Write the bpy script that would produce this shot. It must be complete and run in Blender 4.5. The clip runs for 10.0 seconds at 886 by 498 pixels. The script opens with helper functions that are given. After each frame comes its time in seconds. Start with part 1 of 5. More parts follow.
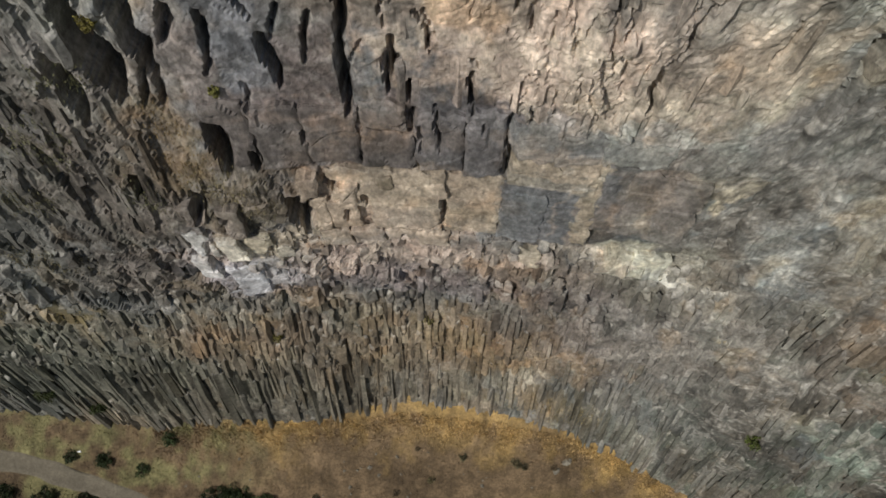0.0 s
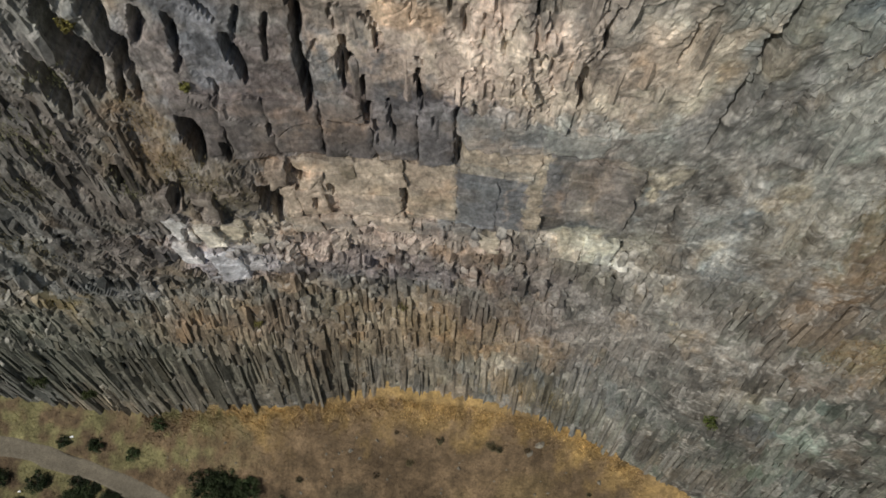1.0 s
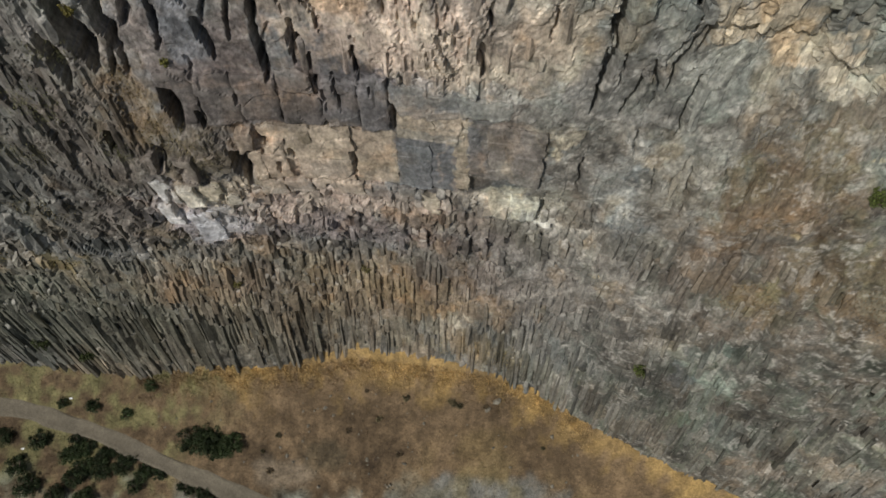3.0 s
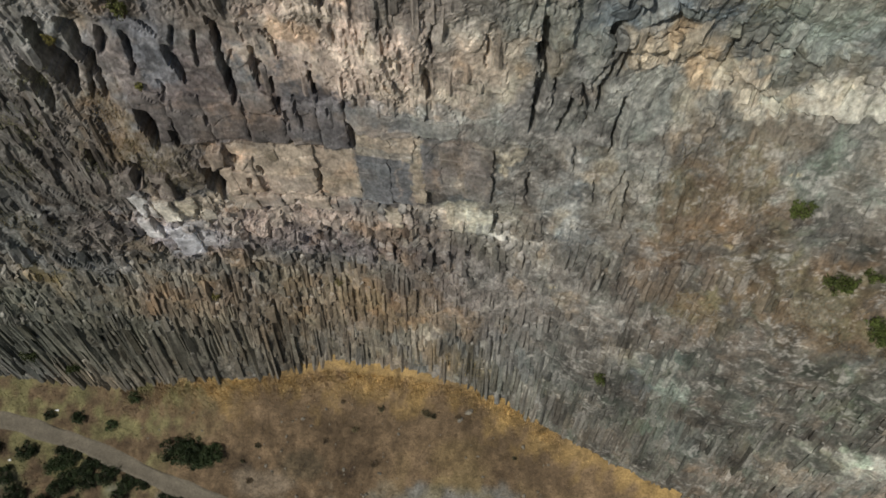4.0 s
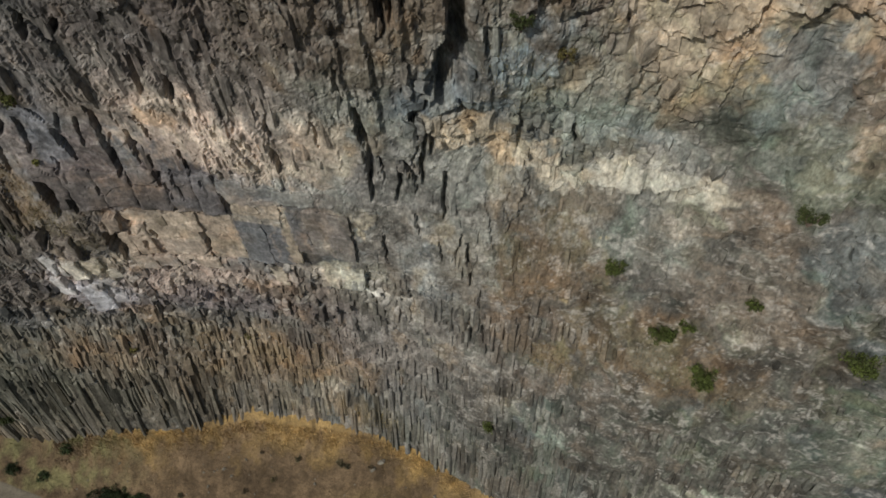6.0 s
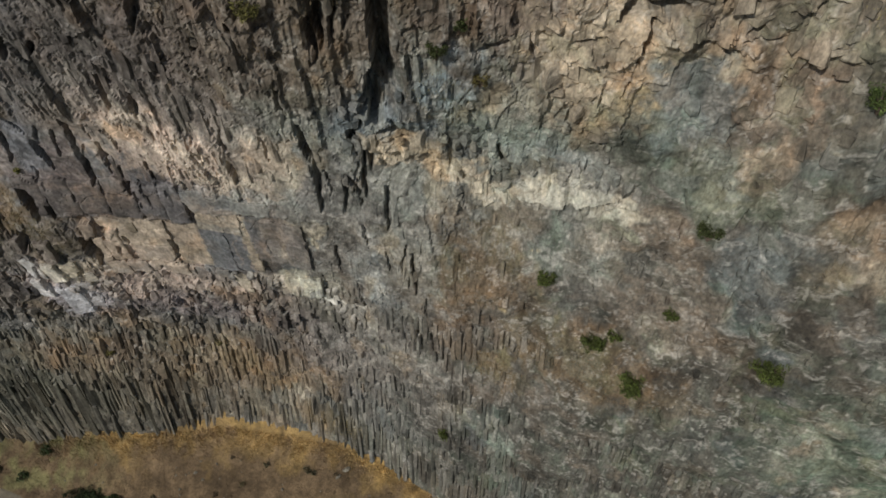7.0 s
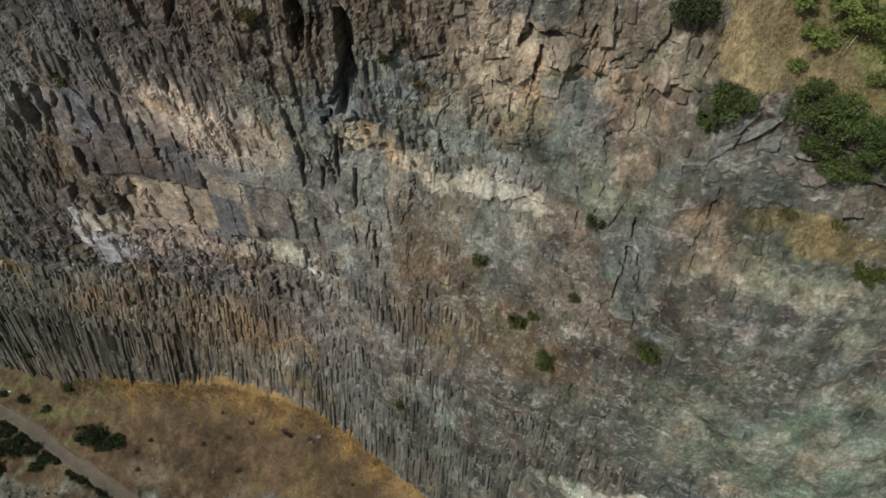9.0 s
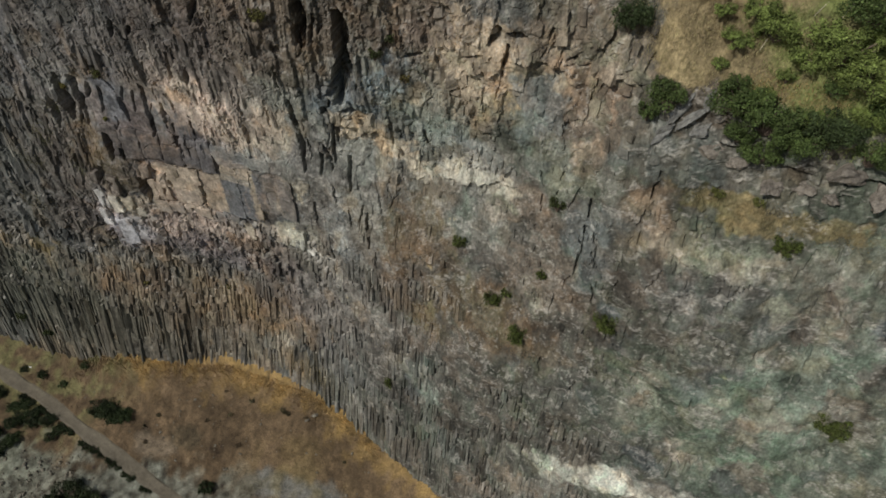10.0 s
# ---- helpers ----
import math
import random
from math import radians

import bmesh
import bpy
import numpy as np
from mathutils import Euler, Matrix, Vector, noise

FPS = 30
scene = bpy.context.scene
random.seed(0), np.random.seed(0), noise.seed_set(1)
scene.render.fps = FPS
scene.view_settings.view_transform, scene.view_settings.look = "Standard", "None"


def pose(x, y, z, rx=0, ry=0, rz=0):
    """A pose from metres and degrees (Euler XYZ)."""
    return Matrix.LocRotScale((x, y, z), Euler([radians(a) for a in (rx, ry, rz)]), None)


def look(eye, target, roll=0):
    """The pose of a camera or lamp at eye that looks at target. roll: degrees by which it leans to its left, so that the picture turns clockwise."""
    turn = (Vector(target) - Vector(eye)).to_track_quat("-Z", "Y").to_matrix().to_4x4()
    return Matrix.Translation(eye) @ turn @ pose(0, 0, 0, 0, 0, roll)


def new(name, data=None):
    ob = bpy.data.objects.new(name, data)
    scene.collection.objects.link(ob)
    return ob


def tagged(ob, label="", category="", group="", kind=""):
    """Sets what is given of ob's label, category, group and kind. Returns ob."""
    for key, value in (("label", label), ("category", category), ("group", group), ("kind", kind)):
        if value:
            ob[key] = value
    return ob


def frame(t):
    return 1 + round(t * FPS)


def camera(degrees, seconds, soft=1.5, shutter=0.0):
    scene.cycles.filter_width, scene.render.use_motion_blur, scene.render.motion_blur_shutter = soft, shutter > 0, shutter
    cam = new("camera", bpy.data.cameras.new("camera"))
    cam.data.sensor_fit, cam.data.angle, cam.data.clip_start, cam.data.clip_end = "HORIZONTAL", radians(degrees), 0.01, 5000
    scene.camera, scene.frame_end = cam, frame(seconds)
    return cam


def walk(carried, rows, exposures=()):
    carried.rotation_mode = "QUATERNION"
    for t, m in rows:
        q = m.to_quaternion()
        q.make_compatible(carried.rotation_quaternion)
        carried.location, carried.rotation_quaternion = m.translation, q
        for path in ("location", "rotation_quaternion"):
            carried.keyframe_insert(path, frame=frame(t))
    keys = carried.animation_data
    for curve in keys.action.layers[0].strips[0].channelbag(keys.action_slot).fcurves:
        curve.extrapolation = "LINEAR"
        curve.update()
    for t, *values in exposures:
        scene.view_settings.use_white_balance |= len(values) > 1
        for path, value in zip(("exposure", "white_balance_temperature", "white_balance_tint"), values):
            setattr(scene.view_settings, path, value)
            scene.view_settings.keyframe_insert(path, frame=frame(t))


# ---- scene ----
cam = camera(67.7, 10.0, soft=1.75)
METRES, EYE, TILT, LEAN, TURN = 52.0, 64.0, -58.0, 0.0, 0.0
ROWS = [
    (0.0, 0.0, 0.0, 0.0, 0.0, 0.0, 0.0),
    (0.5, 0.0199, -0.0216, -0.0065, -0.02, -0.02, 0.02),
    (1.0, 0.0372, -0.0443, -0.0141, -0.05, -0.02, 0.05),
    (1.5, 0.0564, -0.074, -0.027, -0.09, -0.05, 0.16),
    (2.0, 0.0695, -0.0993, -0.0402, -0.12, -0.07, 0.2),
    (2.5, 0.0847, -0.1301, -0.0567, -0.11, -0.01, 0.21),
    (4.0, 0.1507, -0.2115, -0.0889, -0.15, 2.5, 0.28),
    (4.5, 0.1917, -0.238, -0.0935, -0.2, 4.03, 0.38),
    (5.0, 0.2328, -0.2602, -0.0959, -0.21, 5.32, 0.39),
    (5.5, 0.282, -0.2856, -0.0987, -0.21, 6.67, 0.4),
    (7.0, 0.4109, -0.3722, -0.1378, 0.29, 10.33, -0.99),
    (7.5, 0.4594, -0.4117, -0.1642, 1.17, 11.58, -3.4),
    (8.0, 0.495, -0.4447, -0.1897, 1.8, 12.41, -5.08),
    (8.5, 0.5348, -0.4876, -0.2274, 2.47, 13.43, -6.84),
    (9.0, 0.5704, -0.5295, -0.2683, 2.89, 14.42, -8.07),
    (9.5, 0.6086, -0.5752, -0.3143, 3.32, 15.42, -9.18),
    (10.0, 0.6435, -0.6204, -0.3622, 3.58, 16.46, -9.97),
]
walk(cam, [(t, pose(0, 0, EYE, TILT, LEAN, TURN) @ pose(METRES * x, METRES * y, METRES * z, 90 + pitch, roll, yaw)) for t, x, y, z, yaw, pitch, roll in ROWS],
     exposures=((0.0, -0.27), (2.5, -0.3), (5.0, -0.39), (7.5, -0.51), (10.0, -0.56)))

# ---- light ----
SUN_TO = Vector((-0.46, -0.60, 0.65)).normalized()
sky_world = bpy.data.worlds.new("sky")
scene.world = sky_world
sky_world.use_nodes = True
wn = sky_world.node_tree
sky = wn.nodes.new("ShaderNodeTexSky")
sky.sky_type, sky.sun_disc = "NISHITA", False
sky.sun_elevation = math.asin(SUN_TO.z)
sky.sun_rotation = math.atan2(SUN_TO.x, SUN_TO.y)
wn.nodes["Background"].inputs["Strength"].default_value = 0.09
wn.links.new(sky.outputs["Color"], wn.nodes["Background"].inputs["Color"])
sun_data = bpy.data.lights.new("sun", "SUN")
sun_data.energy, sun_data.angle, sun_data.color = 4.1, radians(0.6), (1.0, 0.965, 0.91)
sun = new("sun", sun_data)
sun.matrix_world = look(SUN_TO * 200, (0, 0, 0))


# ---- noise on arrays ----
def hashed(i, j, seed):
    """A number from 0 to 1 for every lattice point."""
    h = (i.astype(np.int64) * 374761393 + j.astype(np.int64) * 668265263 + seed * 982451653) & 0xFFFFFFFF
    h = ((h ^ (h >> 13)) * 1274126177) & 0xFFFFFFFF
    h = ((h ^ (h >> 16)) * 2246822519) & 0xFFFFFFFF
    return ((h ^ (h >> 15)) & 0xFFFFFF) / float(0xFFFFFF)


def smooth_noise(x, y, seed=0):
    i, j = np.floor(x), np.floor(y)
    f, g = x - i, y - j
    f, g = f * f * (3 - 2 * f), g * g * (3 - 2 * g)
    a = hashed(i, j, seed) * (1 - f) + hashed(i + 1, j, seed) * f
    b = hashed(i, j + 1, seed) * (1 - f) + hashed(i + 1, j + 1, seed) * f
    return (a * (1 - g) + b * g) * 2 - 1


def fractal(x, y, octaves=4, seed=0, gain=0.5):
    total, amp = 0.0, 1.0
    for k in range(octaves):
        total = total + amp * smooth_noise(x * 2 ** k + 17.3 * k, y * 2 ** k - 9.1 * k, seed + k)
        amp *= gain
    return total


def facets(x, y, seed=0):
    """Irregular cells: the distance to the cell's edge, a random number for each cell and a random tilt over the cell."""
    i, j = np.floor(x), np.floor(y)
    best, second, value, tip = np.full_like(x, 9.0), np.full_like(x, 9.0), np.zeros_like(x), np.zeros_like(x)
    for di in (-1, 0, 1):
        for dj in (-1, 0, 1):
            a, b = i + di, j + dj
            u, v = x - a - hashed(a, b, seed), y - b - hashed(a, b, seed + 1)
            d = np.hypot(u, v)
            near = d < best
            second = np.where(near, best, np.minimum(second, d))
            value = np.where(near, hashed(a, b, seed + 2), value)
            tip = np.where(near, u * (hashed(a, b, seed + 3) - 0.5) + v * (hashed(a, b, seed + 4) - 0.3), tip)
            best = np.where(near, d, best)
    return second - best, value - 0.5, tip


def plates(x, z, wide, tall, seed=0):
    """Upright joint-bounded plates in uneven courses: how far across its plate a place lies (0 to 1), and a random number for each plate."""
    j = np.floor(z / tall + 0.45 * smooth_noise(x / (2.5 * wide), z / tall, seed + 7))
    u = x / wide + 0.04 * z + 7.7 * hashed(j, j * 0, seed) + 0.35 * smooth_noise(x / wide * 0.6, z / tall * 0.8, seed + 8) + 0.1 * smooth_noise(x / wide * 2, z / tall * 5, seed + 9)
    i = np.floor(u)
    return u - i, hashed(i, j, seed + 2) - 0.5


def ramp(lo, hi, v):
    f = np.clip((v - lo) / (hi - lo), 0, 1)
    return f * f * (3 - 2 * f)


# ---- plan of the cliff: how far ahead the face stands, by station (x) and level (z) ----
STATIONS = np.array([-42, -26, -13, -3, 6, 14, 22, 30, 38, 47, 62.0])
LEVELS = np.array([6, 18, 28, 38, 48, 56, 66.0])
FACE = np.array([
    [19.9, 18.1, 17.3, 17.5, 16.6, 15.1, 11.9, 8.0, 4.7, 1.1, -4.8],  # z = 6
    [19.6, 18.6, 18.5, 19.8, 18.5, 16.5, 12.7, 9.3, 5.9, 2.5, -2.9],  # z = 18
    [18.9, 18.8, 19.3, 20.0, 18.6, 16.5, 13.6, 10.0, 6.6, 3.4, -1.4],  # z = 28
    [18.4, 18.2, 17.6, 18.5, 17.6, 16.0, 13.5, 12.2, 8.2, 4.1, -0.3],  # z = 38
    [17.8, 17.5, 17.5, 17.7, 16.2, 15.3, 15.4, 13.6, 8.9, 4.7, 1.2],  # z = 48
    [17.6, 17.1, 16.7, 16.3, 14.5, 13.8, 14.0, 12.7, 9.9, 6.4, 3.0],  # z = 56
    [17.4, 16.4, 15.5, 14.7, 14.0, 13.1, 12.9, 12.6, 11.8, 9.5, 5.5],  # z = 66
])


def hermite(nodes, v):
    """Weights of a smooth curve through the nodes, one row for each v."""
    n = len(nodes)
    slope = np.zeros((n, n))
    for k in range(n):
        a, b = max(k - 1, 0), min(k + 1, n - 1)
        slope[k, b] += 1 / (nodes[b] - nodes[a])
        slope[k, a] -= 1 / (nodes[b] - nodes[a])
    v = np.clip(v, nodes[0], nodes[-1])
    i = np.clip(np.searchsorted(nodes, v) - 1, 0, n - 2)
    h = nodes[i + 1] - nodes[i]
    f = ((v - nodes[i]) / h)[:, None]
    eye_n = np.eye(n)
    return ((2 * f ** 3 - 3 * f ** 2 + 1) * eye_n[i] + (f ** 3 - 2 * f ** 2 + f) * h[:, None] * slope[i]
            + (3 * f ** 2 - 2 * f ** 3) * eye_n[i + 1] + (f ** 3 - f ** 2) * h[:, None] * slope[i + 1])


def face(x, z):
    """The large form of the cliff: y for places x, z (flat arrays)."""
    return np.einsum("nj,ji,ni->n", hermite(LEVELS, z), FACE, hermite(STATIONS, x)) + np.maximum(x - 62, 0) * -0.35 + np.maximum(-42 - x, 0) * -0.1


FOOT_X = np.array([-60, -42, -33, -25, -17, -3, 5, 10, 16, 25, 35, 62.0])
FOOT_Z = np.array([4.2, 4.2, 4.2, 5.6, 8.3, 9.9, 9.5, 8.6, 6.1, 3.5, 1.5, 0.0])
STEEP_X = np.array([-40, -30, -21, -12, 20.0])
STEEP = np.array([0.78, 0.82, 1.1, 1.32, 1.3])


def ground_z(x, y):
    """The height of the ground: a grassy mound of scree against the cliff, falling to the floor of the gorge."""
    d = np.maximum(face(x, np.full_like(x, 8.0)) - y, -4)
    steep = np.interp(x, STEEP_X, STEEP)
    z = np.interp(x, FOOT_X, FOOT_Z) - steep * 14 * (1 - np.exp(-d / 14))
    return z + 0.18 * fractal(x / 2.5, y / 2.5, 3, 91) + 0.5 * smooth_noise(x / 9, y / 9, 95)


def at_ground(x, y):
    return float(ground_z(np.array([float(x)]), np.array([float(y)]))[0])


# ---- colours of the rock, true surface colours by place ----
def rgb(r, g, b, k=1.25):
    c = np.array([((v / 255 + 0.055) / 1.055) ** 2.4 for v in (r, g, b)]) * k
    return (c * 0.8 + c.mean() * 0.2) * np.array([0.955, 1.0, 0.965])


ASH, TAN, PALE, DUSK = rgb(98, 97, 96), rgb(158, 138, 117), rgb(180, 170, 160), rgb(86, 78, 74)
COLUMN, LICHEN, BLUE, LILAC = rgb(106, 97, 86), rgb(108, 110, 94), rgb(106, 112, 117), rgb(158, 152, 152)
STRAW, MOSS = rgb(126, 106, 68), rgb(84, 96, 46)

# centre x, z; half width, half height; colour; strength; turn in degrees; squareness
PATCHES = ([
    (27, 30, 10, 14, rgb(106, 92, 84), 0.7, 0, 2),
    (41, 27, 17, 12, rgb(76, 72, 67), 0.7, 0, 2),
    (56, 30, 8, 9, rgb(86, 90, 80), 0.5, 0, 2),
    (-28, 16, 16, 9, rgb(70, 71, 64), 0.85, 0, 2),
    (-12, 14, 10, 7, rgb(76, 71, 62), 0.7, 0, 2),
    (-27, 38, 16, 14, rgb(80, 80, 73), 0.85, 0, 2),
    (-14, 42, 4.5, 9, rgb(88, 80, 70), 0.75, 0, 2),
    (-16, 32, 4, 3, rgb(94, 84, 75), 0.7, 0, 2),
] + [
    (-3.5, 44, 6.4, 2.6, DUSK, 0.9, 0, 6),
    (1, 44, 1.9, 2.4, rgb(98, 94, 94), 0.8, 0, 6),
    (-12, 49, 3, 4, rgb(118, 114, 106), 0.7, 0, 2),
    (-7.2, 48.8, 1.2, 2.6, rgb(110, 111, 113), 0.85, 4, 5),
    (-9.0, 48.4, 0.9, 2.6, rgb(122, 113, 106), 0.85, 6, 5),
    (-2.7, 47.6, 0.9, 2.2, rgb(94, 94, 93), 0.8, 0, 5),
    (-4.6, 47.4, 1.0, 2.4, rgb(94, 85, 80), 0.8, 0, 5),
    (-5.2, 45.0, 3.0, 0.3, rgb(140, 120, 104), 0.5, 3, 2),
    (-3.0, 44.4, 2.4, 0.2, rgb(150, 132, 114), 0.6, 0, 2),
    (-10.0, 50.2, 0.8, 1.6, rgb(150, 146, 142), 0.7, 8, 2),
    (5, 50.2, 7.0, 4.2, rgb(178, 158, 138), 0.95, -8, 2.6),
    (5, 54.4, 9, 2.2, rgb(100, 92, 84), 0.8, 0, 2),
    (-2.2, 38.6, 4.9, 3.0, TAN, 0.95, 4, 4),
] + [
    (0, 37.6, 3.2, 1.0, rgb(134, 122, 108), 0.7, 0, 3),
    (4.5, 38.6, 2.0, 3.0, ASH, 0.9, 0, 6),
    (6.4, 40, 0.35, 4, TAN, 0.9, 0, 4),
    (5.3, 39.4, 0.1, 2.6, TAN, 0.7, 0, 4),
    (7.7, 41, 0.2, 2.6, TAN, 0.8, 0, 4),
    (9.3, 40.8, 0.25, 2.4, rgb(160, 138, 114), 0.7, 0, 4),
    (8.6, 43.2, 2.4, 0.25, TAN, 0.6, -2, 4),
    (4.6, 42.3, 2.0, 0.16, TAN, 0.8, -3, 4),
    (4.9, 41.5, 1.6, 0.14, PALE, 0.6, 3, 4),
    (10.6, 41, 0.2, 2.4, TAN, 0.6, 0, 4),
    (3.6, 45.9, 0.5, 0.9, PALE, 0.6, 0, 3),
    (9, 45.6, 4.5, 0.5, rgb(160, 158, 148), 0.6, -4, 3),
] + [
    (18.5, 46.5, 5, 6, rgb(122, 115, 105), 0.6, 0, 2),
    (17, 47.5, 2.0, 2.4, MOSS, 0.25, 0, 2),
    (13.8, 44, 1.6, 2.2, rgb(112, 106, 92), 0.5, 0, 2),
    (19, 40, 2, 4, rgb(114, 104, 90), 0.5, 0, 2),
    (8.6, 41, 2.0, 3.0, rgb(120, 110, 104), 0.45, 0, 2),
    (11.4, 42.4, 0.7, 1.8, rgb(166, 144, 118), 0.7, 0, 2.4),
    (12.9, 41, 0.9, 2.6, rgb(106, 108, 106), 0.6, 0, 3),
    (5, 43.6, 2.2, 1.0, TAN, 0.8, -6, 3),
] + [
    (9.2, 35.2, 3.2, 1.4, rgb(170, 158, 140), 0.85, 10, 2.4),
    (13, 34, 2, 0.7, PALE, 0.5, 0, 2),
    (-11.4, 33, 1.8, 4, LILAC, 0.7, -12, 2),
    (-10.4, 30.4, 1.7, 2.6, LILAC, 0.7, 0, 2),
    (-9, 35.4, 2.4, 1.2, rgb(182, 166, 140), 0.8, 0, 3),
    (-3.5, 33.2, 6, 1.9, rgb(156, 137, 121), 0.8, 4, 2),
    (-1, 29.6, 9, 2.2, rgb(112, 101, 97), 0.6, 0, 2),
    (3, 32.6, 5, 1.2, rgb(158, 141, 124), 0.75, 0, 2),
    (14.5, 47, 4.2, 4.6, rgb(122, 113, 106), 0.8, 0, 2),
    (10.5, 44.8, 4, 1.2, rgb(136, 128, 120), 0.6, 0, 2),
] + [
    (-11, 43.5, 1.2, 3.0, rgb(118, 96, 64), 0.6, 10, 1.6),
    (-9, 38.8, 2.0, 2.0, rgb(104, 92, 70), 0.6, 0, 1.6),
    (-23.7, 26, 1.5, 0.7, rgb(116, 104, 62), 0.5, 0, 1.6),
    (-31, 27, 2.5, 0.8, rgb(120, 106, 66), 0.6, 0, 2),
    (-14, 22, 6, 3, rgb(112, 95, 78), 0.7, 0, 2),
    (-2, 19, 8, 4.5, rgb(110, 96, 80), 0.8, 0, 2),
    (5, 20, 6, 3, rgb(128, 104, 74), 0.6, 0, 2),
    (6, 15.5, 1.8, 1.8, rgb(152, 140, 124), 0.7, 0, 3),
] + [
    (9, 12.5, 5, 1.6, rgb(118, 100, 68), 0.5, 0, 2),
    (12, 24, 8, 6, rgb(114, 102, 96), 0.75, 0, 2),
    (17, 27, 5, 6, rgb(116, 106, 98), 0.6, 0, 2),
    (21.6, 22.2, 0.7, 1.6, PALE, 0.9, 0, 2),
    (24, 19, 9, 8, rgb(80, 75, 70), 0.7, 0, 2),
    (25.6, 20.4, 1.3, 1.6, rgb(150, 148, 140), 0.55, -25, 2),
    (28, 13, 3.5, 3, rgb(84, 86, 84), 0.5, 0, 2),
    (34, 42, 5, 6, rgb(100, 90, 83), 0.5, 0, 2),
] + [
    (24, 23, 1.4, 1.2, rgb(140, 130, 116), 0.4, 0, 2),
    (23.8, 40.5, 3.6, 5.2, rgb(122, 94, 64), 0.6, -10, 1.6),
    (20.5, 45, 2.6, 1.8, rgb(114, 105, 97), 0.6, 0, 2),
    (25, 31, 1.5, 2.6, rgb(130, 104, 70), 0.6, 0, 1.6),
    (33, 33.8, 4.6, 2.4, rgb(122, 96, 68), 0.65, 10, 1.6),
    (31.2, 36.2, 3.2, 2.4, rgb(120, 96, 72), 0.55, 0, 1.6),
    (36.5, 33.2, 2.4, 1.6, rgb(124, 106, 84), 0.5, 0, 2),
    (28, 35, 2, 2, rgb(120, 96, 72), 0.5, 0, 1.6),
] + [
    (13.5, 39.5, 2.4, 4.5, rgb(118, 104, 92), 0.55, 0, 2),
    (11, 52, 4.5, 3, rgb(112, 108, 100), 0.7, 0, 2),
    (14, 48, 3, 3.4, rgb(120, 112, 107), 0.5, 0, 2),
    (10.6, 49.6, 1.8, 2.2, rgb(176, 156, 134), 0.7, 0, 2),
    (11.4, 46.4, 1.6, 1.0, rgb(152, 146, 140), 0.6, 0, 2),
    (17.5, 53.6, 3.4, 1.6, BLUE, 0.9, 0, 2),
    (21.8, 57.4, 1.8, 3, BLUE, 0.8, 0, 2),
    (13, 60.5, 8, 5, rgb(90, 74, 60), 0.8, 0, 2),
] + [
    (3, 59, 7, 4, rgb(84, 75, 66), 0.75, 0, 2),
    (-8, 56, 6, 4, rgb(86, 84, 80), 0.7, 0, 2),
    (25, 55, 3.4, 2.4, rgb(140, 130, 114), 0.7, 0, 2),
    (24.0, 62, 4, 5, rgb(112, 90, 74), 0.75, 0, 2),
    (18.5, 47.8, 3, 2.2, rgb(146, 143, 135), 0.55, 0, 2),
    (25, 52.6, 3.6, 1.6, rgb(126, 130, 120), 0.6, 0, 2),
    (21.6, 49.3, 5.0, 1.2, rgb(178, 158, 136), 0.9, -24, 2.4),
    (28.8, 48.4, 4.6, 1.0, rgb(164, 154, 140), 0.85, 10, 2.4),
] + [
    (26.5, 51.0, 3.2, 1.3, rgb(140, 144, 134), 0.65, 0, 2),
    (19, 51, 2.6, 1.0, rgb(160, 140, 116), 0.8, -12, 2),
    (28, 50.8, 2.6, 1.4, rgb(122, 120, 118), 0.7, 0, 2),
    (29.5, 59, 4.4, 4, rgb(160, 137, 114), 0.85, -20, 2.4),
    (36, 60.5, 4, 4, rgb(140, 121, 104), 0.8, 0, 2.4),
    (38.5, 57.5, 2.6, 3, rgb(128, 108, 94), 0.75, 0, 2),
    (33, 56.6, 2.2, 2.8, rgb(108, 108, 108), 0.85, 10, 2.4),
    (35.5, 53, 2.4, 2, rgb(116, 118, 110), 0.7, 0, 2),
] + [
    (37.8, 54.2, 1.4, 1.6, rgb(152, 130, 110), 0.75, -20, 2),
    (43, 56.5, 4, 2.2, rgb(92, 96, 94), 0.75, 10, 2),
    (30, 44.5, 3.6, 2.4, rgb(120, 118, 112), 0.6, 0, 2),
    (39, 47, 2.2, 4, rgb(100, 102, 104), 0.75, 0, 2),
    (42.5, 51, 1.6, 2.6, rgb(142, 122, 104), 0.7, -20, 2),
    (48.6, 50.4, 4.4, 1.4, rgb(142, 130, 114), 0.8, 6, 2.2),
    (53, 51, 5, 1.6, rgb(130, 124, 110), 0.7, 0, 2),
    (50.5, 54.3, 6.5, 0.9, rgb(116, 100, 66), 0.85, 2, 3),
] + [
    (50, 46.6, 6, 2.4, rgb(102, 98, 96), 0.75, 0, 2),
    (47.3, 34.6, 2.2, 0.7, rgb(156, 146, 128), 0.75, -14, 2),
    (40, 30, 7, 4, rgb(88, 84, 78), 0.5, 0, 2),
    (36.5, 19.4, 3.2, 0.45, rgb(150, 142, 128), 0.7, 26, 2.2),
    (41.8, 20.2, 3.4, 1.5, rgb(156, 149, 138), 0.9, 26, 4),
    (48.6, 23.0, 5.0, 1.7, rgb(166, 160, 148), 0.95, 14, 4),
    (38.6, 14.6, 5, 4, rgb(112, 105, 98), 0.6, 0, 2),
    (38, 16.4, 4, 1.4, rgb(118, 112, 104), 0.5, 14, 2),
] + [
    (13.0, 33.6, 1.4, 0.9, PALE, 0.7, -10, 1.6),
    (16.4, 38.0, 1.0, 1.6, rgb(152, 148, 142), 0.6, -12, 1.6),
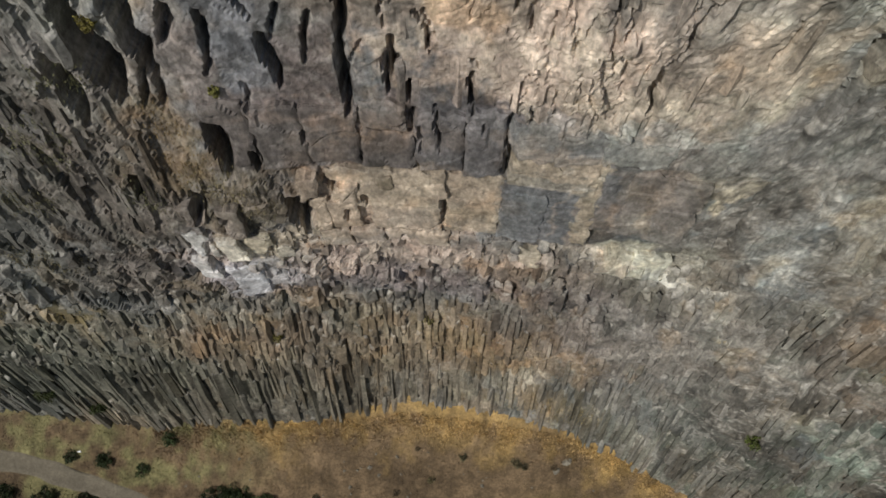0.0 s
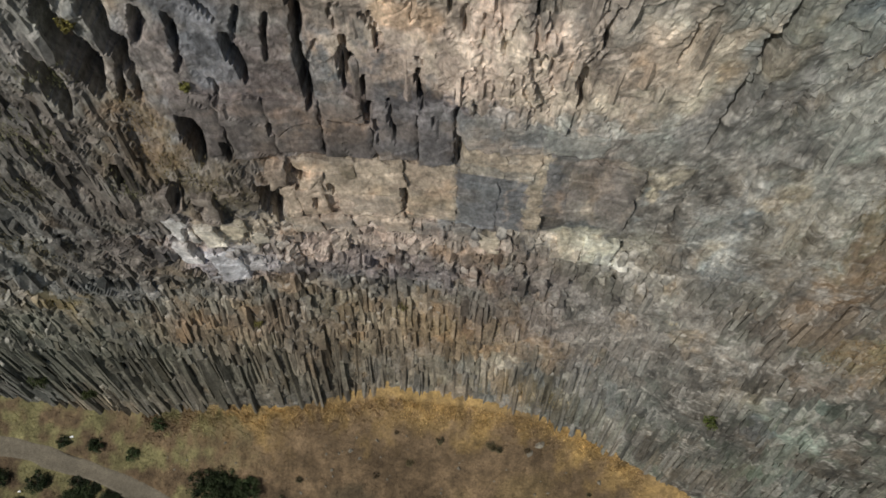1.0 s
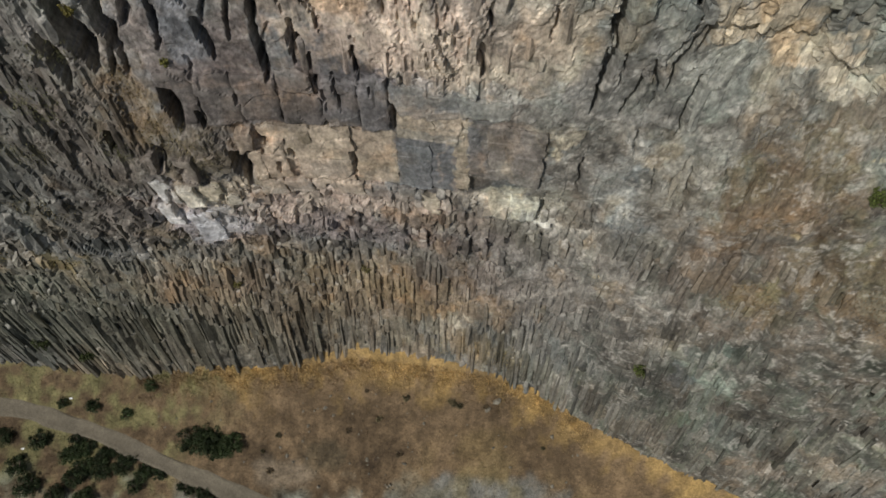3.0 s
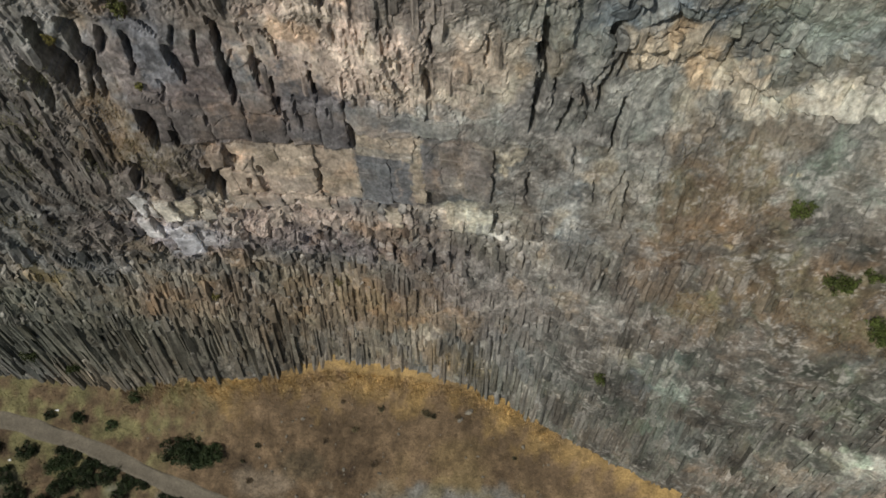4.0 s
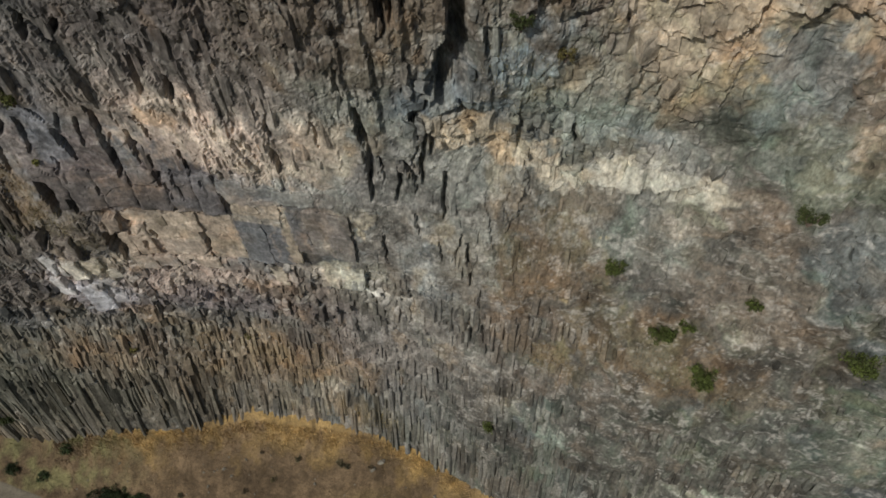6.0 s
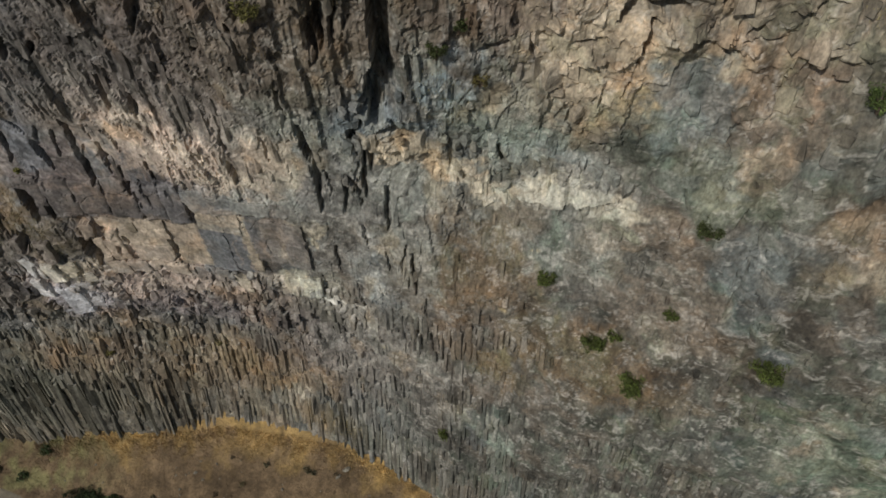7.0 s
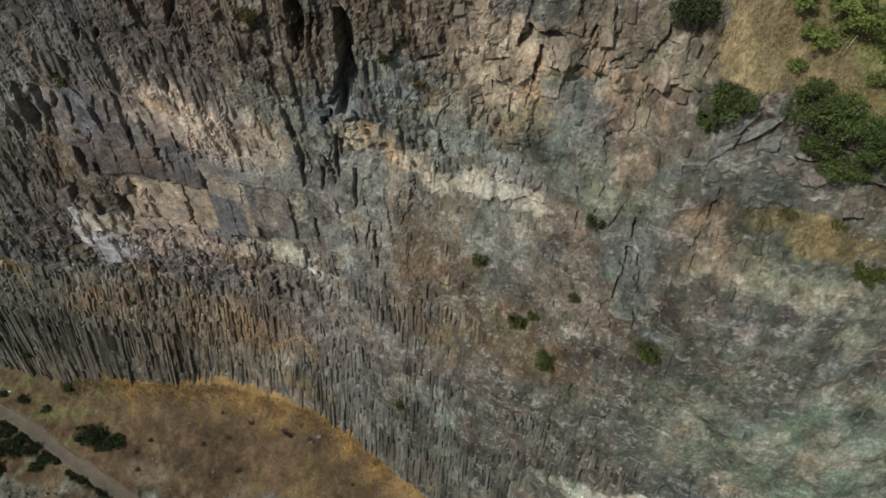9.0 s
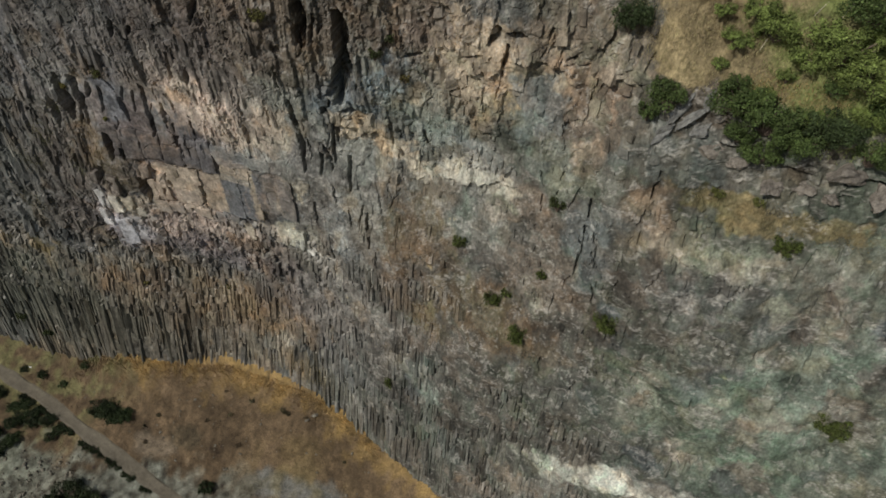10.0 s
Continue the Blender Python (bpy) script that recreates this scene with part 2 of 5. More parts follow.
    (17.4, 41.6, 1.6, 1.0, rgb(164, 154, 142), 0.6, 0, 1.6),
    (14.8, 41.2, 0.8, 1.8, rgb(150, 144, 138), 0.55, -8, 1.6),
    (19.6, 43.4, 1.4, 1.0, rgb(158, 152, 142), 0.55, 0, 1.6),
    (52, 34, 8, 6, rgb(108, 118, 98), 0.6, 0, 2),
    (58, 42, 8, 6, rgb(112, 118, 104), 0.6, 0, 2),
])

# weathered plates of other shades over the wide wall
_p = random.Random(19)
for _ in range(110):
    cx, cz = _p.uniform(24, 62), _p.uniform(12, 53)
    tone = _p.choice((rgb(86, 86, 90), rgb(88, 86, 84), rgb(130, 116, 102), rgb(118, 104, 93), rgb(98, 88, 82), rgb(92, 94, 80), rgb(84, 78, 74), rgb(116, 112, 106)))
    PATCHES.append((cx, cz, _p.uniform(0.6, 1.6), _p.uniform(0.7, 1.9), tone, _p.uniform(0.35, 0.7), _p.uniform(-30, 5), _p.choice((2, 2.4, 3))))


def rock_colour(x, z):
    """Base colours of the bare rock at x, z (flat arrays), in rows of three."""
    n1 = fractal(x / 3.1, z / 3.1, 4, 3)[:, None]
    n2 = fractal(x / 0.8, z / 2.6, 3, 13)[:, None]
    colour = COLUMN + (ASH - COLUMN) * ramp(-0.6, 0.8, n1)
    right = ramp(16, 34, x + 0.25 * (38 - z) + 3 * n1[:, 0])[:, None]
    lichened = ramp(38, 52, x + 0.3 * (34 - z) + 4 * n1[:, 0])[:, None]
    wide_rock = (rgb(94, 85, 78) * (0.8 - 0.2 * n1)) * (1 - lichened) + (LICHEN * (0.4 + 0.12 * n1) + rgb(92, 90, 82) * (0.34 - 0.12 * n1)) * lichened
    colour = colour * (1 - right) + wide_rock * right
    wx, wz = x + 1.0 * fractal(x / 1.8, z / 1.8, 5, 31, 0.6), z + 0.9 * fractal(x / 1.8, z / 1.8, 5, 41, 0.6)
    fleck = fractal(x / 0.5, z / 0.7, 3, 45, 0.7) * (1 - 0.6 * right[:, 0]) + fractal(wx / 0.45, wz / 1.2, 3, 47, 0.7) * 0.75 * right[:, 0]
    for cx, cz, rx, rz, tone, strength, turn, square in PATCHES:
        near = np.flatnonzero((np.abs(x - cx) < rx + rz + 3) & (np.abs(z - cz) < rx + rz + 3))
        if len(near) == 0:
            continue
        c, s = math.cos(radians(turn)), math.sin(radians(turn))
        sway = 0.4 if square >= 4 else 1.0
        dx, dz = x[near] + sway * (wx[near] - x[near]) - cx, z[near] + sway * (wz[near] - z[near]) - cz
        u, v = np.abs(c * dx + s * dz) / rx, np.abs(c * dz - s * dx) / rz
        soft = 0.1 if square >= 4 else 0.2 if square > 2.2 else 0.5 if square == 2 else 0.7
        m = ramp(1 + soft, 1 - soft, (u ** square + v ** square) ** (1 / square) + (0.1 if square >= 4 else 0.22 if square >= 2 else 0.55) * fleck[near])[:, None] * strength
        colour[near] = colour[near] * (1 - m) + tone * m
    wide_ = fractal(x / 7.0, z / 9.0, 2, 57)[:, None]
    streak = 1 + 0.2 * n2 + (0.3 - 0.14 * right) * fleck[:, None] + 0.3 * right * fractal(wx / 1.2, wz / 2.0, 3, 49)[:, None] + 0.16 * wide_
    rusty = ramp(0.35, 0.9, fractal(x / 1.7, z / 2.3, 4, 63))[:, None] * (0.45 - 0.2 * right)
    pale = ramp(0.4, 1.1, fractal(wx / 0.9, wz / 0.35, 4, 73, 0.75))[:, None] * (0.13 + 0.22 * ramp(6, 14, x)[:, None])
    dark = ramp(0.3, 1.0, fractal(x / 1.1, z / 2.2, 5, 83, 0.7))[:, None] * 0.35
    colour = colour * streak * (1 - dark)
    colour = colour * (1 - rusty) + colour * np.array([1.25, 0.98, 0.68]) * rusty
    green_ = (ramp(6, 14, x) * (1 - 0.6 * ramp(26, 36, x)))[:, None]
    colour = colour * (1 - right + right * (np.array([0.99, 1.0, 0.95]) + lichened * np.array([0.0, 0.0, 0.05]))) * (1 + green_ * np.array([-0.045, 0.0, 0.02])) * (1 + ramp(14, 4, x)[:, None] * (np.array([0.035, 0.0, 0.06]) + ramp(30, 24, z)[:, None] * np.array([0.02, 0.0, -0.12])))
    hue = fractal(wx / 1.5, wz / 1.9, 3, 93, 0.6)[:, None] * (0.35 + 0.65 * right)
    colour = colour * (1 + np.clip(hue, 0, 1) * np.array([-0.1, 0.03, -0.05]) + np.clip(-hue, 0, 1) * np.array([0.1, -0.02, -0.1]))
    return np.clip(colour * (1 - pale) + PALE * pale, 0.01, 0.8)


# ---- materials ----
def material(name, rough=0.9, attribute="", base=(0.3, 0.3, 0.3), grain=6.0, stain=0.6, contrast=0.25, bump=0.4, streaky=1.0, deep=0.05):
    mat = bpy.data.materials.new(name)
    mat.use_nodes = True
    t = mat.node_tree
    shader = t.nodes["Principled BSDF"]
    shader.inputs["Roughness"].default_value = rough
    shader.inputs["Specular IOR Level"].default_value = 0.25
    place = t.nodes.new("ShaderNodeNewGeometry")
    scaled = t.nodes.new("ShaderNodeMapping")
    scaled.inputs["Scale"].default_value = (1, 1, streaky)
    t.links.new(place.outputs["Position"], scaled.inputs["Vector"])

    def noise_node(scale, detail, rough_=0.6):
        node = t.nodes.new("ShaderNodeTexNoise")
        node.inputs["Scale"].default_value, node.inputs["Detail"].default_value = scale, detail
        node.inputs["Roughness"].default_value = rough_
        t.links.new(scaled.outputs["Vector"], node.inputs["Vector"])
        return node

    fine, broad, speck = noise_node(grain, 6, 0.7), noise_node(stain, 4), noise_node(grain * 0.35, 8, 0.78)
    if attribute:
        source = t.nodes.new("ShaderNodeAttribute")
        source.attribute_name = attribute
    else:
        source = t.nodes.new("ShaderNodeRGB")
        source.outputs["Color"].default_value = (*base, 1)
    colour = source.outputs["Color"]
    for node, amount in ((fine, contrast * 1.25), (broad, contrast * 0.7), (speck, contrast)):
        span = t.nodes.new("ShaderNodeMapRange")
        span.inputs["From Min"].default_value, span.inputs["From Max"].default_value = 0.36, 0.64
        span.inputs["To Min"].default_value, span.inputs["To Max"].default_value = 1 - amount, 1 + amount
        t.links.new(node.outputs["Fac"], span.inputs["Value"])
        mixed = t.nodes.new("ShaderNodeMix")
        mixed.data_type, mixed.blend_type = "RGBA", "MULTIPLY"
        mixed.inputs["Factor"].default_value = 1.0
        t.links.new(colour, mixed.inputs[6])
        t.links.new(span.outputs["Result"], mixed.inputs[7])
        colour = mixed.outputs[2]
    t.links.new(colour, shader.inputs["Base Color"])
    if bump:
        relief = t.nodes.new("ShaderNodeBump")
        relief.inputs["Strength"].default_value, relief.inputs["Distance"].default_value = bump, deep
        t.links.new(speck.outputs["Fac"], relief.inputs["Height"])
        t.links.new(relief.outputs["Normal"], shader.inputs["Normal"])
    return mat


ROCK = material("weathered_basalt", 0.92, "tone", grain=5.0, stain=0.5, contrast=0.27, bump=0.55, streaky=0.6, deep=0.16)
SOIL = material("dry_turf", 0.95, "tone", grain=5.0, stain=0.5, contrast=0.26, bump=0.7, deep=0.1)
ROAD = material("packed_dirt", 0.95, base=tuple(rgb(92, 82, 68)), grain=9.0, stain=0.8, contrast=0.18, bump=0.5, deep=0.03)
LEAF = material("green_leaves", 0.7, "tone", grain=3.0, stain=0.8, contrast=0.25, bump=0)
BLADE = material("dry_grass", 0.85, "tone", grain=3.0, stain=0.8, contrast=0.2, bump=0)
BARK = material("grey_bark", 0.9, base=(0.12, 0.09, 0.07), grain=14.0, contrast=0.3, bump=0.5)
STONE = material("loose_basalt", 0.9, base=tuple(rgb(106, 97, 84)), grain=9.0, stain=1.5, contrast=0.3, bump=0.6)
STALK = material("bleached_stalk", 0.8, base=(0.55, 0.5, 0.36), grain=10.0, contrast=0.2, bump=0)
WHITE = material("bleached_scrap", 0.6, base=(0.8, 0.8, 0.78), grain=10.0, contrast=0.05, bump=0)


# ---- mesh helpers ----
def mesh_from(name, verts, quads, mat, tones=None, smooth=False, tris=None):
    """A mesh from arrays of places and of corner numbers (quads, triangles)."""
    me = bpy.data.meshes.new(name)
    verts = np.asarray(verts, dtype=np.float32)
    parts = [np.asarray(a, dtype=np.int32) for a in (quads, tris) if a is not None and len(a)]
    loops = np.concatenate([a.ravel() for a in parts])
    sizes = np.concatenate([np.full(len(a), a.shape[1], dtype=np.int32) for a in parts])
    me.vertices.add(len(verts))
    me.vertices.foreach_set("co", verts.ravel())
    me.loops.add(len(loops))
    me.loops.foreach_set("vertex_index", loops)
    me.polygons.add(len(sizes))
    me.polygons.foreach_set("loop_start", np.concatenate([[0], np.cumsum(sizes)[:-1]]).astype(np.int32))
    me.polygons.foreach_set("use_smooth", np.full(len(sizes), smooth))
    me.update(calc_edges=True)
    if tones is not None:
        layer = me.color_attributes.new("tone", "FLOAT_COLOR", "POINT")
        layer.data.foreach_set("color", np.column_stack([tones, np.ones(len(tones))]).astype(np.float32).ravel())
    me.materials.append(mat)
    me.validate()
    return me


def sheet_quads(nu, nv):
    a = np.arange(nu * nv).reshape(nv, nu)
    return np.stack([a[:-1, :-1].ravel(), a[:-1, 1:].ravel(), a[1:, 1:].ravel(), a[1:, :-1].ravel()], 1)


def part(name, me, parent, label=""):
    ob = new(name, me)
    ob.parent = parent
    if label:
        ob["label"] = label
    return ob


# ---- recesses and cracks in the face: shaded hollows behind the standing blocks ----
# x and z of the upper end, x and z of the lower end, half width, depth
HOLLOWS = ([
    (12.9, 49.4, 12.6, 45, 0.2, 1),
    (14.6, 48.4, 14.3, 44.6, 0.18, 0.9),
    (38.7, 50.8, 38.5, 44, 0.16, 0.8),
    (39.4, 48.4, 39.5, 45.4, 0.12, 0.6),
    (40.3, 44.2, 40.3, 41.8, 0.1, 0.6),
    (42.9, 54, 41.8, 49, 0.1, 0.6),
    (17.3, 47.6, 17.2, 43.6, 0.18, 0.8),
    (18.9, 41.6, 19, 37.6, 0.16, 0.8),
    (-7, 20.4, -7.4, 12.4, 0.16, 0.7),
    (-14.8, 15.4, -14.6, 11.4, 0.16, 0.7),
    (-2.9, 15.2, -2.9, 10.8, 0.12, 0.6),
    (-9.4, 17.4, -9.6, 11.6, 0.14, 0.6),
    (46, 58.4, 52, 57.4, 0.2, 0.8),
    (53.5, 57.8, 60, 59.2, 0.25, 0.9),
    (44.6, 48, 43.6, 44, 0.08, 0.4),
] + [
    (55, 50.4, 57.4, 47.6, 0.1, 0.5),
    (50.2, 49.4, 49.2, 46.6, 0.1, 0.5),
    (15, 48.4, 15.1, 46.7, 0.07, 0.6),
    (17.1, 39.5, 16.9, 41.4, 0.08, 0.6),
    (19.7, 34.9, 19.9, 37.4, 0.09, 0.6),
    (16.1, 49.6, 15.9, 46.8, 0.1, 0.8),
    (42.3, 60, 43, 60.9, 0.1, 0.6),
    (34.6, 51.7, 34.9, 50.5, 0.08, 0.5),
    (18.3, 40.8, 18.4, 38.1, 0.07, 0.6),
    (18.4, 42.2, 18.1, 39.4, 0.1, 0.7),
    (-21.4, 37.6, -21.2, 36.7, 0.3, 1),
    (-25.5, 40.5, -25.8, 37.5, 0.35, 1.2),
    (-28.5, 37, -29, 34, 0.3, 1.1),
    (-31, 42, -31.2, 38.6, 0.4, 1.2),
    (-22.5, 44.5, -22.6, 41.5, 0.35, 1.2),
] + [
    (14.7, 48.8, 15.6, 46.7, 0.14, 0.8),
    (-11.9, 51, -12.2, 49.4, 0.36, 2),
    (-12.2, 49.4, -12, 46.5, 0.69, 2.6),
    (-13.6, 48.2, -13.7, 45.1, 0.37, 1.6),
    (-10.4, 51, -10.4, 49.4, 0.38, 1.8),
    (-10.4, 49.4, -10.4, 48, 0.51, 2),
    (-10.4, 48, -10.3, 47, 0.3, 1.4),
    (-8.9, 50.5, -9.4, 48.8, 0.21, 1.1),
    (-7.9, 50.2, -8.2, 48.1, 0.16, 1),
    (-8.2, 48.1, -8.3, 47.2, 0.12, 0.8),
    (-6.8, 50.9, -6.3, 49.8, 0.09, 0.7),
    (-6.2, 49, -5.9, 46.6, 0.28, 1.3),
    (-5.4, 50.6, -5.7, 49.1, 0.11, 0.8),
    (-4.4, 50.3, -4.8, 47.8, 0.09, 0.8),
    (-3.3, 51, -3.5, 48.7, 0.2, 1.3),
] + [
    (-3.5, 48.7, -3.7, 45.1, 0.21, 1.3),
    (-10.2, 47, -10.6, 45.6, 0.15, 0.8),
    (-10.6, 47.5, -11.3, 45.5, 0.13, 0.8),
    (-9.2, 44.5, -9.2, 41.7, 0.44, 1.7),
    (-16.6, 43.7, -16.8, 41.7, 0.21, 1.1),
    (-15.2, 44.2, -15.6, 42.8, 0.12, 0.7),
    (-7.3, 46.6, -7.3, 45.4, 0.08, 0.6),
    (-7.8, 43.1, -8, 41.7, 0.16, 0.7),
    (-5.6, 44.2, -5.6, 43.5, 0.08, 0.6),
    (-2.8, 49.1, -3.1, 47.8, 0.05, 0.5),
    (-1.9, 51, -1.9, 49.7, 0.06, 0.6),
    (-1.8, 49.2, -2.1, 46.1, 0.14, 1),
    (-1.7, 48.2, -1.8, 47, 0.21, 1.2),
    (-0.8, 50.5, -0.3, 48.6, 0.07, 0.7),
    (-0.5, 50.6, -0.3, 49.1, 0.05, 0.5),
] + [
    (-1.2, 47, -1.2, 45.3, 0.19, 1.1),
    (-1.2, 45.3, -1.1, 44.6, 0.12, 0.8),
    (-1, 45, -2, 44.6, 0.07, 0.6),
    (-0.8, 44.8, -0.9, 43, 0.05, 0.5),
    (-0.2, 45.8, -0.2, 43.1, 0.07, 0.7),
    (1.1, 48.6, 1.2, 48.4, 0.15, 1),
    (1, 47.9, 1.1, 45.5, 0.1, 0.9),
    (1, 45.3, 0.9, 44.3, 0.05, 0.4),
    (1.5, 45.4, 1.7, 44.6, 0.05, 0.4),
    (1, 51.6, 0.9, 50.5, 0.06, 0.7),
    (2.1, 51.9, 2.2, 50.8, 0.05, 0.6),
    (2.7, 51.7, 2.7, 50.3, 0.06, 0.7),
    (4.9, 52.4, 5.3, 49.3, 0.05, 0.7),
    (2.6, 47.1, 2.7, 44.4, 0.06, 0.7),
    (2.7, 44.3, 2.7, 41.8, 0.15, 1.1),
] + [
    (7.1, 48.6, 7.1, 46.9, 0.09, 0.8),
    (4.9, 46.4, 2.8, 46, 0.05, 0.4),
    (4.2, 50.6, 4.2, 49.4, 0.05, 0.4),
    (3.4, 51.3, 3.4, 49.9, 0.05, 0.4),
    (-7, 38.8, -7, 36.1, 0.64, 2),
    (-5.3, 40.6, -5.1, 40, 0.37, 1.2),
    (-3.7, 39.4, -3.6, 38.8, 0.23, 0.9),
    (-4.6, 38.4, -4.7, 37.2, 0.12, 0.6),
    (0, 39.6, 0.1, 37.5, 0.14, 0.8),
    (0.1, 37.4, -0.6, 36.7, 0.08, 0.5),
    (-11.1, 40.4, -11.4, 38.5, 0.33, 1.2),
    (-10.3, 38.8, -10.2, 38.4, 0.27, 1),
    (-11.1, 37.6, -11, 37.2, 0.25, 0.9),
    (-13.2, 41.6, -13.5, 40.1, 0.36, 1.3),
    (-13.3, 36.4, -13.8, 34, 0.2, 0.8),
] + [
    (-11.7, 36.3, -12.4, 33, 0.13, 0.6),
    (-13, 31.1, -13.3, 28, 0.27, 0.9),
    (-8.9, 35.3, -9, 33.2, 0.15, 0.8),
    (-8, 33.3, -8.6, 30.2, 0.14, 0.7),
    (-7.2, 34, -7.8, 31, 0.1, 0.6),
    (-3.1, 34.9, -3.1, 34, 0.13, 0.7),
    (-1.9, 35.8, -1.8, 34.5, 0.13, 0.7),
    (-2.9, 32.6, -3.1, 29.5, 0.11, 0.6),
    (-1.2, 31.9, -1.2, 29.3, 0.18, 0.8),
    (-11.9, 27.2, -12, 25.9, 0.24, 0.8),
    (-9.9, 27.8, -10.2, 25.6, 0.16, 0.7),
    (-14.6, 38.6, -14.4, 37.4, 0.19, 0.8),
    (-4.6, 33.1, -5.1, 29.6, 0.07, 0.5),
    (5.7, 61.1, 5, 59, 0.21, 1),
    (-3.5, 57.3, -4, 56.2, 0.25, 1),
] + [
    (-2, 57.1, -2.4, 56.2, 0.25, 1),
    (10.1, 60.2, 10.2, 59.4, 0.17, 0.9),
    (8.1, 58.8, 8, 58.1, 0.21, 0.9),
    (1.1, 55.1, 0.7, 52.6, 0.25, 1),
    (2.6, 54.1, 2.5, 52.5, 0.24, 1),
    (12.4, 53, 12.9, 49.6, 0.23, 1.1),
    (12, 56.4, 11.6, 54.3, 0.11, 0.7),
    (14.2, 59.9, 14.2, 57.8, 0.36, 1.4),
    (15.6, 61.3, 15.4, 59, 0.19, 1),
    (17.6, 61.4, 17.9, 56.8, 0.6, 2.6),
    (17.8, 57.4, 16.9, 54.0, 0.95, 2.6),
    (14.4, 63.0, 14.7, 58.8, 0.5, 2.0),
    (18, 56.4, 16.6, 55.1, 0.61, 2),
    (15.5, 52.9, 15.8, 51.8, 0.33, 1.1),
    (18.2, 53.2, 17.1, 52.6, 0.32, 1.1),
    (16.7, 51.5, 16.5, 49.3, 0.15, 0.8),
    (24.2, 59.2, 22.8, 58.8, 0.13, 0.8),
] + [
    (24.2, 51.6, 24.7, 49.8, 0.18, 0.8),
    (29, 59.8, 27.5, 59.5, 0.12, 0.8),
    (29.8, 62, 29.3, 61, 0.43, 1.8),
    (31.8, 62, 30.4, 61.9, 0.33, 1.6),
    (30.9, 61, 30.6, 59.6, 0.25, 1.2),
    (30.4, 59.3, 30.5, 57.8, 0.1, 0.7),
    (30.5, 57.8, 30.2, 56.6, 0.06, 0.5),
    (33.5, 61.5, 33.3, 60.7, 0.09, 0.7),
    (33.7, 63, 33.5, 62.1, 0.09, 0.7),
    (35.6, 61.2, 35, 60.9, 0.15, 0.9),
    (36.6, 60.9, 34.9, 60.4, 0.09, 0.7),
    (37.5, 62, 37.1, 61.2, 0.16, 0.9),
    (37.9, 63.5, 37.5, 62, 0.15, 0.9),
    (37.6, 62.2, 36.5, 62, 0.12, 0.7),
    (40.6, 61.8, 39.8, 60.3, 0.05, 0.5),
] + [
    (28.9, 58, 28.2, 57.5, 0.05, 0.5),
    (34.1, 58.5, 33.4, 58.4, 0.05, 0.5),
    (38.5, 62.7, 37.8, 62.7, 0.06, 0.5),
    (38.5, 51.1, 38.6, 49.4, 0.13, 0.7),
    (38.6, 49.4, 38.5, 43.6, 0.14, 0.7),
    (39.6, 48.4, 39.9, 45.1, 0.14, 0.6),
    (40.1, 44, 40.4, 41.7, 0.1, 0.6),
    (42.9, 55.1, 42.5, 51.9, 0.09, 0.6),
    (42.5, 50.9, 42.5, 48.4, 0.05, 0.4),
    (48.6, 49.2, 48.5, 46.8, 0.07, 0.5),
    (40.7, 62.5, 40.1, 60.1, 0.08, 0.6),
    (52.4, 61.4, 52, 60.6, 0.17, 0.7),
    (51.1, 56.6, 50.6, 56, 0.13, 0.6),
    (54.1, 57, 53.5, 56.8, 0.17, 0.7),
    (43.4, 43.2, 43.5, 38.6, 0.07, 0.4),
] + [
    (46.1, 44.6, 45.8, 43, 0.09, 0.4),
])

HOLLOWS += ([
    (12.5, 52.4, 12.7, 50.2, 0.14, 1),
    (12.6, 49.5, 12.6, 46.4, 0.06, 0.6),
    (13.4, 49.1, 13.6, 46.5, 0.06, 0.6),
    (16.3, 51.3, 15.9, 49.1, 0.15, 1),
    (15.9, 49.1, 15.9, 46.6, 0.14, 1),
    (15.2, 48.4, 15.5, 46.4, 0.06, 0.6),
    (16.1, 53.9, 15.4, 51.8, 0.17, 1.1),
    (17.4, 55, 16.1, 54.4, 0.24, 1.4),
    (18, 56.4, 17.4, 55, 0.21, 1.4),
    (19.6, 52.2, 15, 51.8, 0.07, 0.6),
    (11.7, 55.3, 11.8, 53.5, 0.08, 0.7),
    (7, 48.7, 7.2, 47, 0.19, 1),
    (18.2, 40.7, 18.2, 39.2, 0.11, 0.6),
    (15.4, 43.7, 15.7, 41.6, 0.1, 0.6),
    (13, 41, 13.3, 38, 0.11, 0.6),
] + [
    (5.5, 52.1, 5.4, 50.6, 0.09, 0.6),
    (7.5, 52.4, 7.2, 49.2, 0.07, 0.6),
    (10, 51.8, 10, 49.6, 0.06, 0.5),
    (34.7, 46.4, 34.2, 45.6, 0.07, 0.5),
    (12.3, 51.8, 12.6, 49.8, 0.1, 0.9),
    (15.6, 50, 15.3, 47, 0.07, 0.6),
    (15.7, 51.2, 15.6, 50, 0.06, 0.6),
    (14.4, 51.9, 17.6, 51.8, 0.07, 0.6),
    (15.6, 46.4, 15.6, 45.5, 0.08, 0.6),
    (7, 48.9, 7.1, 46.9, 0.1, 0.8),
])

_p = random.Random(23)
for _ in range(46):
    cx, cz, long = _p.uniform(26, 60), _p.uniform(20, 53), _p.uniform(0.7, 2.6)
    HOLLOWS.append((cx, cz + long, cx - long * _p.uniform(-0.05, 0.3), cz, _p.uniform(0.05, 0.1), _p.uniform(0.35, 0.6)))


